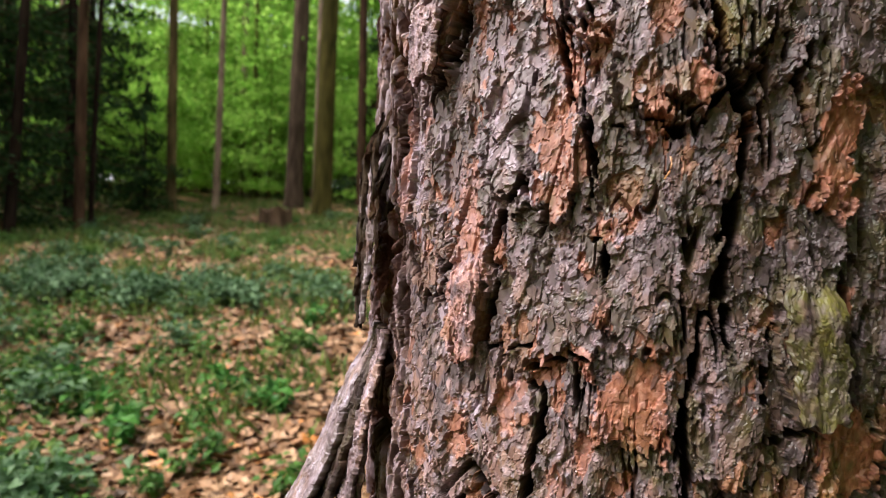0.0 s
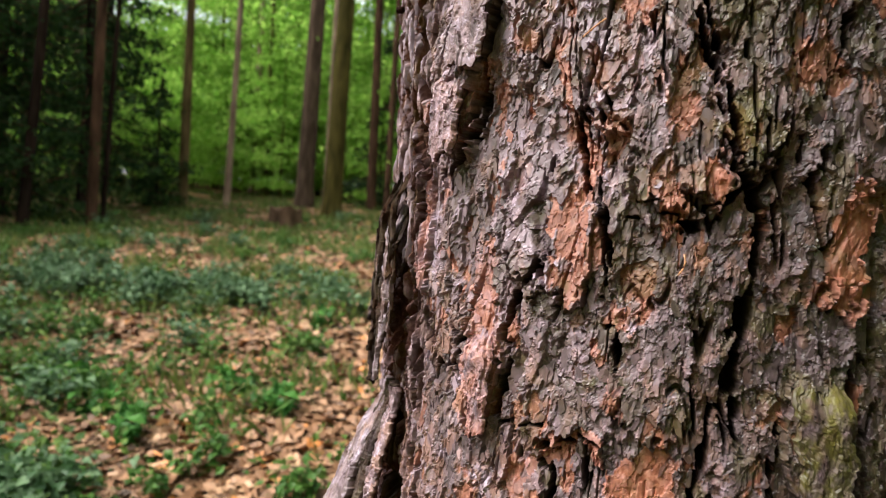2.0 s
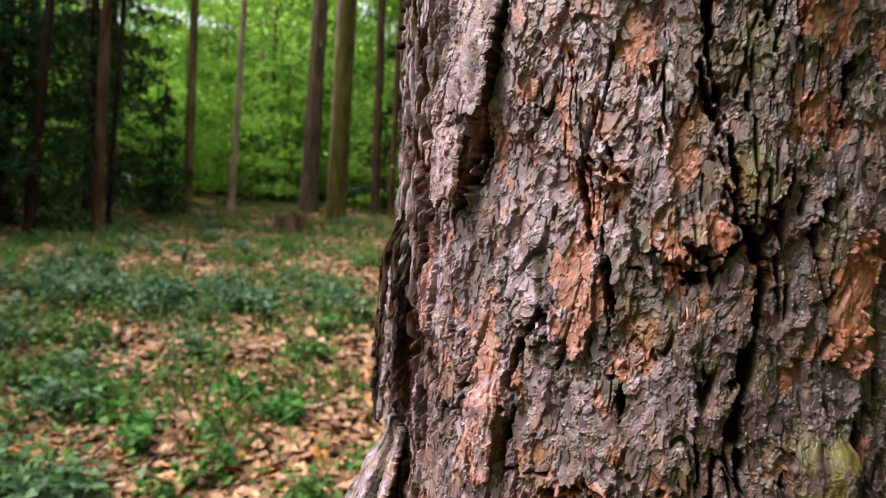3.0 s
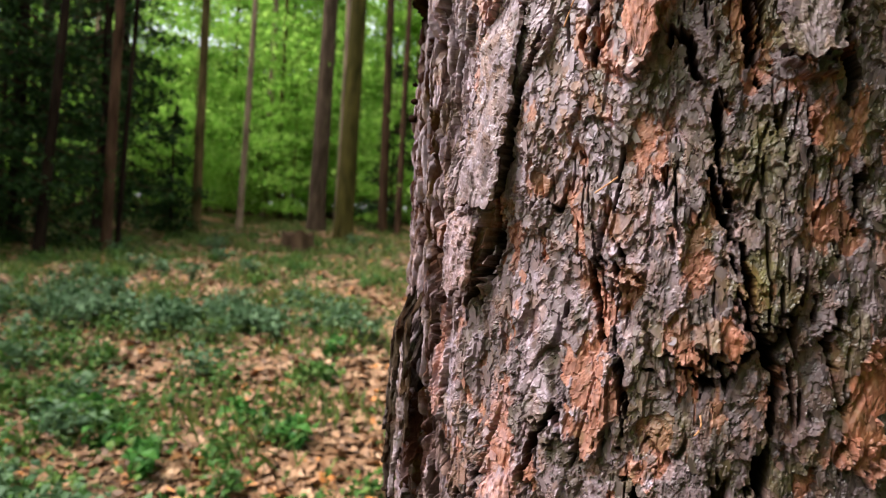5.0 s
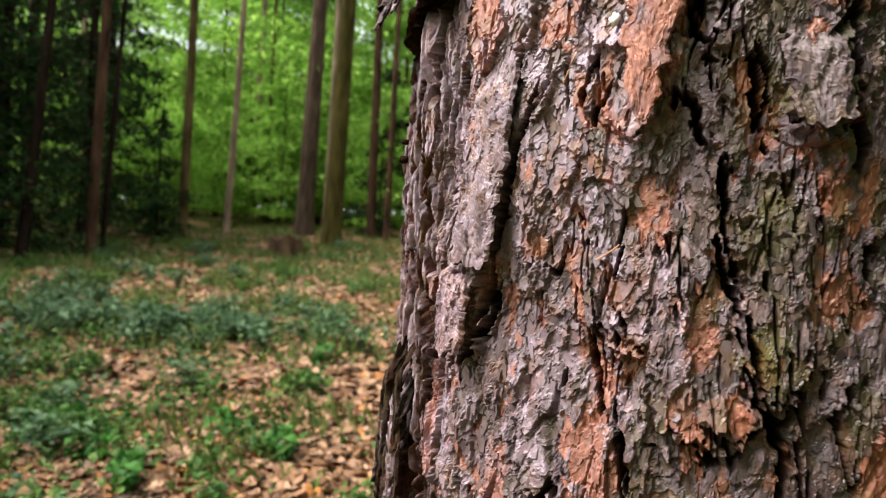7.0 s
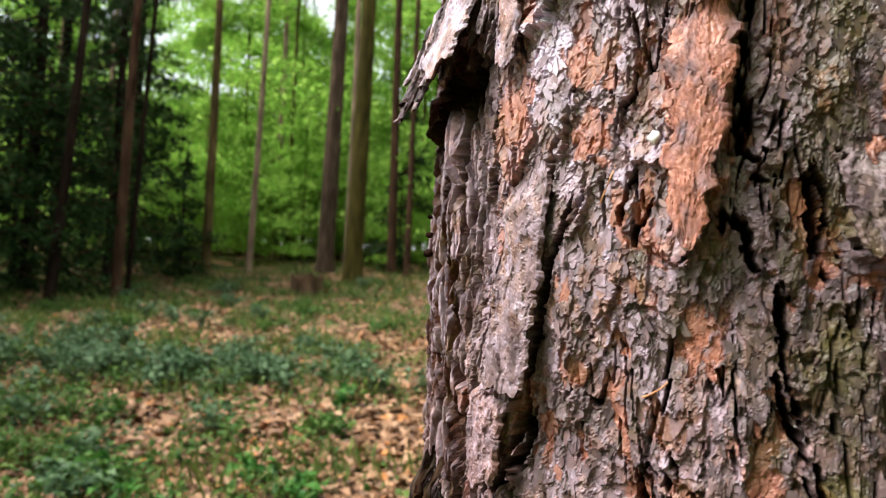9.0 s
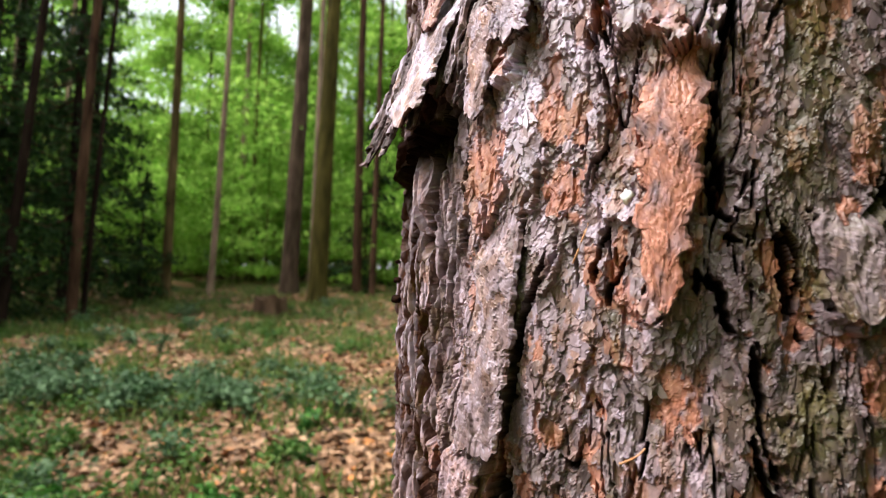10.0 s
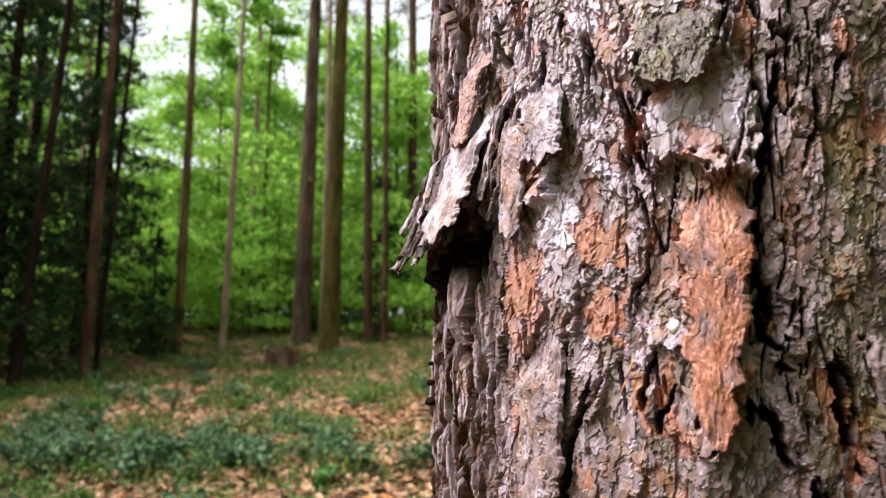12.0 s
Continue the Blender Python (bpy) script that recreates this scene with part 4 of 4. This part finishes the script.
tall_trunk(-5.72, 14.6, 17, 0.08, PALE_BARK, (0.015, 0.0), 5, label="slender pale pine trunk standing among green leaves")
tall_trunk(-4.13, 15.55, 19, 0.225, MAUVE_BARK, (0.022, 0.0), 6, label="thick straight purplish-brown pine trunk")
tall_trunk(-3.66, 15.9, 18, 0.085, PALE_BARK, (0.0, 0.0), 7, label="slender pale trunk between two thick ones")
tall_trunk(-2.45, 15.6, 18, 0.12, BROWN_BARK, (0.0, 0.0), 11)
tall_trunk(-2.02, 15.2, 17, 0.08, BROWN_BARK, (0.01, 0.0), 12, label="thin dark trunk in the shade of the wood")
tall_trunk(-1.80, 20.4, 19, 0.20, BROWN_BARK, (0.0, 0.0), 13)
tall_trunk(-1.02, 21.6, 19, 0.24, BROWN_BARK, (0.0, 0.0), 14)
tall_trunk(-2.94, 13.2, 18, 0.205, MOSSY_BARK, (0.021, 0.0), 8, "oak_tree", "mossy trunk of a tall tree beside the stump")
# the dark spruces at the edge
spruce(-8.0, 10.2, 12.5, 0.11, 2.2, 21, 0.05)
spruce(-7.5, 11.8, 11, 0.10, 1.9, 28, 0.06)
spruce(-9.2, 12.6, 15, 0.12, 2.6, 23, 0.05)
spruce(-8.7, 8.9, 13, 0.10, 2.3, 22, 0.05)
spruce(-8.6, 14.6, 12, 0.10, 2.2, 24, 0.04)
spruce(-6.6, 13.0, 3.0, 0.04, 1.1, 25, 0.03, "spruce_sapling", "small dark spruce sapling growing under tall trees")
spruce(-8.0, 9.9, 4.2, 0.05, 1.4, 26, 0.03, "spruce_sapling", "small dark spruce sapling growing under tall trees")
spruce(-2.2, 16.5, 5.0, 0.05, 1.5, 27, 0.03, "spruce_sapling", "small dark spruce sapling growing under tall trees")
# young beeches behind, tall and low, bare-stemmed pines among them
rng = np.random.default_rng(5)
tall = [broadleaf(-14.0 + 5.5 * k, 19 + 2 * k, 10 + 1.5 * k, 0.09, 0.10, 3.4, 6400, 0.165, 40 + k) for k in range(3)]
low = [broadleaf(-7.5 + 2.2 * k, 16 + 1.5 * k, 3.2 + 0.8 * k, 0.035, 0.05, 1.7, 2800, 0.11, 50 + k, name="beech_sapling", label="beech sapling in full green leaf") for k in range(3)]
for k in range(30):
    d = 18 + 26 * (k / 30) + rng.uniform(-1, 1)
    x, y = d * (-0.88 + 0.9 * ((k * 0.618) % 1)), d
    # a gap in the canopy stands open to the sky
    small = (1.6 + rng.uniform(0.28, 0.36) * d) / 11.5 if -0.57 < x / (y + 0.5) < -0.41 else 1.0
    copy_thing(tall[k % 3], pose(x, y, float(floor_height(x, y)), 0, 0, rng.uniform(0, 360)) @ Matrix.Scale(small, 4))
for k in range(30):
    d = 15.2 + 9 * (k / 30) + rng.uniform(-0.5, 0.5)
    x, y = d * (-0.80 + 0.85 * ((k * 0.618 + 0.3) % 1)), d
    if y < 18 and min(abs(x / y - a) for a in (-0.385, -0.255, -0.21)) < 0.05:
        y, x = y + 3, x * (y + 3) / y
    copy_thing(low[k % 3], pose(x, y, float(floor_height(x, y)), 0, 0, rng.uniform(0, 360)))
for k, (r, d) in enumerate(((-0.37, 27), (-0.31, 24), (-0.26, 29), (-0.22, 23), (-0.34, 34))):
    copy_thing(tall[(k + 1) % 3], pose(r * d, d, float(floor_height(r * d, d)), 0, 0, 80 * k))
stem = tall_trunk(-6.9, 20, 19, 0.11, PALE_BARK, (0.0, 0.0), 9)
for k in range(14):
    d = rng.uniform(17, 38)
    x, y = d * rng.uniform(-0.75, 0.0), d
    if -0.5 < x / y < -0.24:
        continue
    copy_thing(stem, pose(x, y, float(floor_height(x, y)), 0, 0, rng.uniform(0, 360)))
for k in range(34):
    d = 21 + 22 * (k / 34) + rng.uniform(-1, 1)
    x, y = d * (-0.85 + 0.9 * ((k * 0.618 + 0.55) % 1)), d
    copy_thing(low[k % 3], pose(x, y, float(floor_height(x, y)) - 0.1, 0, 0, rng.uniform(0, 360)) @ Matrix.Scale(1.9, 4))
# undergrowth closes the view between the far stems
for k in range(22):
    d = 43 + 0.5 * (k % 11)
    x, y = d * (-0.9 + 0.046 * k), d
    copy_thing(low[k % 3], pose(x, y, float(floor_height(x, y)) - 0.4, 0, 0, 47 * k) @ Matrix.Scale(2.3, 4))
# unseen trees added beside and behind the camera to block skylight, open towards the sun
for k in range(40):
    a, d = radians(15 - 185 * ((k * 0.618) % 1)), 6.5 + 9 * k / 40
    x, y = d * math.cos(a), d * math.sin(a)
    if abs(math.degrees(math.atan2(y, x)) + 160) < 42 and d < 14:
        continue
    copy_thing(tall[k % 3], pose(x, y, float(floor_height(x, y)) - 0.05, 0, 0, rng.uniform(0, 360)))
# two unseen beeches that shade the spruces at the edge
for k, (x, y) in enumerate(((-11.5, 8.0), (-12.5, 11.0))):
    copy_thing(tall[k % 3], pose(x, y, float(floor_height(x, y)) - 0.05, 0, 0, 50 * k))
for k in range(16):
    a, d = radians(-15 - 130 * ((k * 0.618 + 0.2) % 1)), 4.5 + 5 * k / 16
    x, y = d * math.cos(a), d * math.sin(a)
    copy_thing(low[k % 3], pose(x, y, float(floor_height(x, y)) - 0.05, 0, 0, rng.uniform(0, 360)))
# three more, unseen, to keep skylight off the trunk's right
for k, (x, y) in enumerate(((3.4, -1.8), (4.2, 1.2), (2.6, -4.2))):
    copy_thing(tall[k % 3], pose(x, y, float(floor_height(x, y)) - 0.05, 0, 0, 70 * k))
# unseen spruces that keep sun off the ground and trunks on the left
for k, (x, y, h) in enumerate(((-6.2, 2.6, 7.5), (-7.6, 4.6, 8.0), (-9.8, 6.8, 10.0))):
    spruce(x, y, h, 0.09, 2.0, 90 + k, 0.06)
# unseen spruces set close by to darken the trunk's right side
dark = spruce(3.2, -0.6, 13, 0.10, 2.2, 29, 0.05)
for k, (x, y) in enumerate(((2.5, -2.2), (2.7, -3.6), (1.2, -4.6), (3.4, 1.6), (-0.6, -5.4))):
    copy_thing(dark, pose(x, y, float(floor_height(x, y)) - 0.05, 0, 0, 60 * k))
for k in range(6):
    d = rng.uniform(8, 24)
    x, y = d * rng.uniform(0.2, 0.9), d
    copy_thing(tall[k % 3], pose(x, y, float(floor_height(x, y)) - 0.05, 0, 0, rng.uniform(0, 360)))


def build_crown(parent):
    """The pine's own branches and needles, high above: unseen, added to shade the trunk from the sky."""
    rng = np.random.default_rng(31)
    limbs, blobs = [], []
    for k in range(26):
        z, turn, far = rng.uniform(7.5, 13.8), rng.uniform(0, 6.28), rng.uniform(1.2, 3.2)
        way = np.array([math.cos(turn), math.sin(turn), 0.25])
        pts = [np.array([0, 0, z]) + way * far * u for u in (0.03, 0.4, 0.75, 1.0)]
        limbs.append(tube(pts, np.array([0.06, 0.045, 0.03, 0.01]), 6))
        blobs += [(*pts[1], 0.3), (*pts[2], 0.45), (*pts[3], 0.5)]
    v, f = joined(limbs)
    tagged(mesh_object("branchwork", v, f, PALE_BARK, parent, smooth=True), kind="stuff")
    v, f = crown_leaves(rng, np.array(blobs), 9000, 0.17, 0.3, 0.3)
    tagged(mesh_object("crown", v, f, PINE_NEEDLE, parent), kind="stuff")


build_crown(pine)


# ---- what lies and grows on the floor ----
def green_here(x, y):
    """How thickly the floor is overgrown: the bramble bank, the plants near on one side, open litter on the other."""
    bank = np.exp(-((y - 5.5 - 0.15 * (x + 2.6) - 0.7 * soft_noise(x / 0.9, y / 3, 35)) / 0.95) ** 2) * (x < -1.2) * 1.25
    near = step(-x - 0.55 * y, 0.15, 0.7) * (y < 5) * 0.95
    patches = step(soft_noise(x / 0.55 + 3, y / 0.7, 33) + 0.4 * soft_noise(x / 0.2, y / 0.2, 34), 0.12, 0.48)
    far = step(y, 6.5, 8) * 0.42
    return np.clip(np.maximum(np.maximum(bank, near), far) * (0.35 + 0.8 * patches) + 0.45 * patches, 0, 1)


def scatter(rng, count, near, far, crowd=1.4):
    """Places on the floor in the part of the wood that is seen, thicker towards the camera."""
    y = near + (far - near) * rng.random(count) ** crowd
    x = -0.12 + (y + 0.5) * rng.uniform(-0.95, 0.45, count)
    return x, y


def build_litter():
    rng = np.random.default_rng(8)
    x, y = scatter(rng, 46000, 0.6, 15.5)
    keep = rng.random(len(x)) > 0.55 * green_here(x, y)
    x, y = x[keep], y[keep]
    n = len(x)
    # thinner all round the pine
    x, y = np.concatenate([x, rng.uniform(-6, 6, 9000)]), np.concatenate([y, rng.uniform(-6, 5, 9000)])
    far = np.hypot(x, y) > 0.27
    x, y = x[far], y[far]
    n = len(x)
    c = np.stack([x, y, floor_height(x, y) + rng.uniform(0.004, 0.022, n)], 1)
    nrm = rng.normal(size=(n, 3)) * 0.26 + np.array([0, -0.1, 1])
    v, f = leaf_cards(c, rng.uniform(0.05, 0.15, n), nrm, rng.uniform(0, 6.28, n), 0.66, 0.4, 0.15)
    return tagged(mesh_object("leaf_litter", v, f, DEAD_LEAF), "curled tan and orange dead leaves covering the floor", "leaf litter", kind="stuff")


def plant(name, label, x, y, seed, stems, high, wide, leaf, mat, category="plant"):
    """A low plant: arching stems with leaves along them."""
    rng = np.random.default_rng(seed)
    ob = tagged(base_of(name, x, y, float(floor_height(x, y))), label, category, "plants of the forest floor")
    tubes, cs, ns = [], [], []
    for k in range(stems):
        turn, far, up = rng.uniform(0, 6.28), wide * rng.uniform(0.3, 1), high * rng.uniform(0.5, 1.1)
        u = np.linspace(0, 1, 5)[:, None]
        way = np.array([math.cos(turn), math.sin(turn), 0])
        pts = way * far * u ** 1.3 + np.array([0, 0, up]) * (1.6 * u - 0.7 * u * u)
        tubes.append(tube(pts, np.linspace(0.003, 0.0012, 5), 4))
        m = 9
        w = rng.uniform(0.25, 1.05, m)[:, None]
        cs.append(way * far * w ** 1.3 + np.array([0, 0, up]) * (1.6 * w - 0.7 * w * w) + rng.normal(size=(m, 3)) * 0.035)
        ns.append(rng.normal(size=(m, 3)) * 0.45 + np.array([0, -0.15, 0.9]))
    v, f = joined(tubes)
    tagged(mesh_object("stem", v, f, mat, ob, smooth=True), kind="stuff")
    c, nrm = np.concatenate(cs), np.concatenate(ns)
    v, f = leaf_cards(c, rng.uniform(0.6, 1.25, len(c)) * leaf, nrm, rng.uniform(0, 6.28, len(c)), 0.68, 0.3, 0.2)
    tagged(mesh_object("foliage", v, f, mat, ob), kind="stuff")
    return ob


def build_plants():
    rng = np.random.default_rng(18)
    bramble = [plant("bramble", "low bramble with dull bluish-green leaves", -2.6 - 0.4 * k, 5.6, 60 + k, 14, 0.25, 0.30, 0.062, BRAMBLE_LEAF) for k in range(4)]
    herb = [plant("herb", "small fresh green woodland plant", -1.2 - 0.5 * k, 2.4 + 0.3 * k, 70 + k, 6, 0.16, 0.16, 0.05, HERB_LEAF) for k in range(4)]
    broad = plant("broad_leaved_herb", "low woodland plant with broad bright green leaves", -1.67, 2.5, 81, 4, 0.12, 0.16, 0.10, BROAD_LEAF)
    for k, (x, y) in enumerate(((-1.06, 2.92), (-1.43, 3.18), (-2.31, 3.23), (-2.41, 3.03), (-1.95, 2.75), (-1.22, 4.6))):
        copy_thing(broad, pose(x, y, float(floor_height(x, y)) - 0.01, 0, 0, 65 * k))
    count = 0
    while count < 440:
        x, y = scatter(rng, 1, 1.5, 12.5)
        x, y = float(x[0]), float(y[0])
        g = float(green_here(np.array([x]), np.array([y]))[0])
        if rng.random() > g:
            continue
        kind = bramble if rng.random() < (0.8 if 4.6 < y < 6.8 else 0.12) else herb
        copy_thing(kind[count % 4], pose(x, y, float(floor_height(x, y)) - 0.01, 0, 0, rng.uniform(0, 360)) @ Matrix.Diagonal((1, 1, 1, 1)))
        count += 1
    # the smaller growth between them
    x, y = scatter(rng, 60000, 0.8, 15)
    keep = rng.random(len(x)) < green_here(x, y)
    x, y = x[keep], y[keep]
    more = rng.uniform(-5, 5, (6000, 2))
    more = more[(np.hypot(more[:, 0], more[:, 1]) > 0.5) & (soft_noise(more[:, 0], more[:, 1], 39) > 0.1)]
    x, y = np.concatenate([x, more[:, 0]]), np.concatenate([y, more[:, 1]])
    n = len(x)
    c = np.stack([x, y, floor_height(x, y) + rng.uniform(0.02, 0.16, n)], 1)
    nrm = rng.normal(size=(n, 3)) * 0.5 + np.array([0, -0.2, 0.9])
    v, f = leaf_cards(c, rng.uniform(0.03, 0.07, n), nrm, rng.uniform(0, 6.28, n), 0.66, 0.3, 0.2)
    tagged(mesh_object("ground_cover", v, f, COVER_LEAF), "low mixed green ground cover among dead leaves", "ground cover", kind="stuff")
    x, y = scatter(rng, 95000, 2.5, 19, 0.9)
    keep = rng.random(len(x)) < step(soft_noise(x / 0.9, y / 0.9, 44), -0.1, 0.3) * (0.3 + 0.7 * step(y, 5, 8))
    x, y = x[keep], y[keep]
    n = len(x)
    base = np.stack([x, y, floor_height(x, y)], 1)
    way = rng.normal(size=(n, 3)) * np.array([0.06, 0.06, 0]) + np.array([0, 0, 1]) * rng.uniform(0.07, 0.18, (n, 1))
    side = np.stack([np.cos(x * 99), np.sin(x * 99), 0 * x], 1) * 0.004
    v = np.stack([base - side, base + side, base + way * 0.6 + side * 0.7, base + way + side * 0.1 + rng.normal(size=(n, 3)) * 0.02], 1).reshape(-1, 3)
    k = np.arange(n)[:, None] * 4
    tagged(mesh_object("grass", v, np.concatenate([k + [0, 1, 2], k + [0, 2, 3]], 0), GRASS), "thin tufts of green woodland grass", "grass", kind="stuff")


def build_stump(x, y, wide, high):
    """An old broken stump, hollow on top."""
    stump = tagged(base_of("tree_stump", x, y, float(floor_height(x, y))), "low rotten brown tree stump among grass", "stump")
    q, r = np.arange(48) / 48 * 2 * np.pi, np.linspace(0, 1, 16)
    t, u = np.meshgrid(q, r)
    top = high * (0.85 + 0.22 * soft_noise(np.cos(t) * 1.5 + 4, np.sin(t) * 1.5, 6))
    rad = wide * (1 + 0.5 * np.exp(-u * 4) * (0.6 + 0.4 * np.cos(5 * t)) + 0.08 * soft_noise(np.cos(t) * 4, np.sin(t) * 4 + u, 7))
    v = np.stack([rad * np.cos(t), rad * np.sin(t), u * top - 0.06], -1).reshape(-1, 3)
    mesh_object("bark", v, grid_faces(16, 48, True), STUMP_WOOD, stump, smooth=True)
    t, u = np.meshgrid(q, np.linspace(1, 0.02, 8))
    rad = wide * u * (1 + 0.08 * soft_noise(np.cos(t) * 4, np.sin(t) * 4 + 1, 7))
    z = high * (0.85 + 0.22 * soft_noise(np.cos(t) * 1.5 + 4, np.sin(t) * 1.5, 6)) * (0.75 + 0.25 * u) - 0.06
    v = np.stack([rad * np.cos(t) * 0.99, rad * np.sin(t) * 0.99, z], -1).reshape(-1, 3)
    mesh_object("broken_top", v, grid_faces(8, 48, True), STUMP_WOOD, stump, "split dark rotten wood", smooth=True)


build_litter()
build_plants()
build_stump(-3.43, 11.45, 0.29, 0.47)
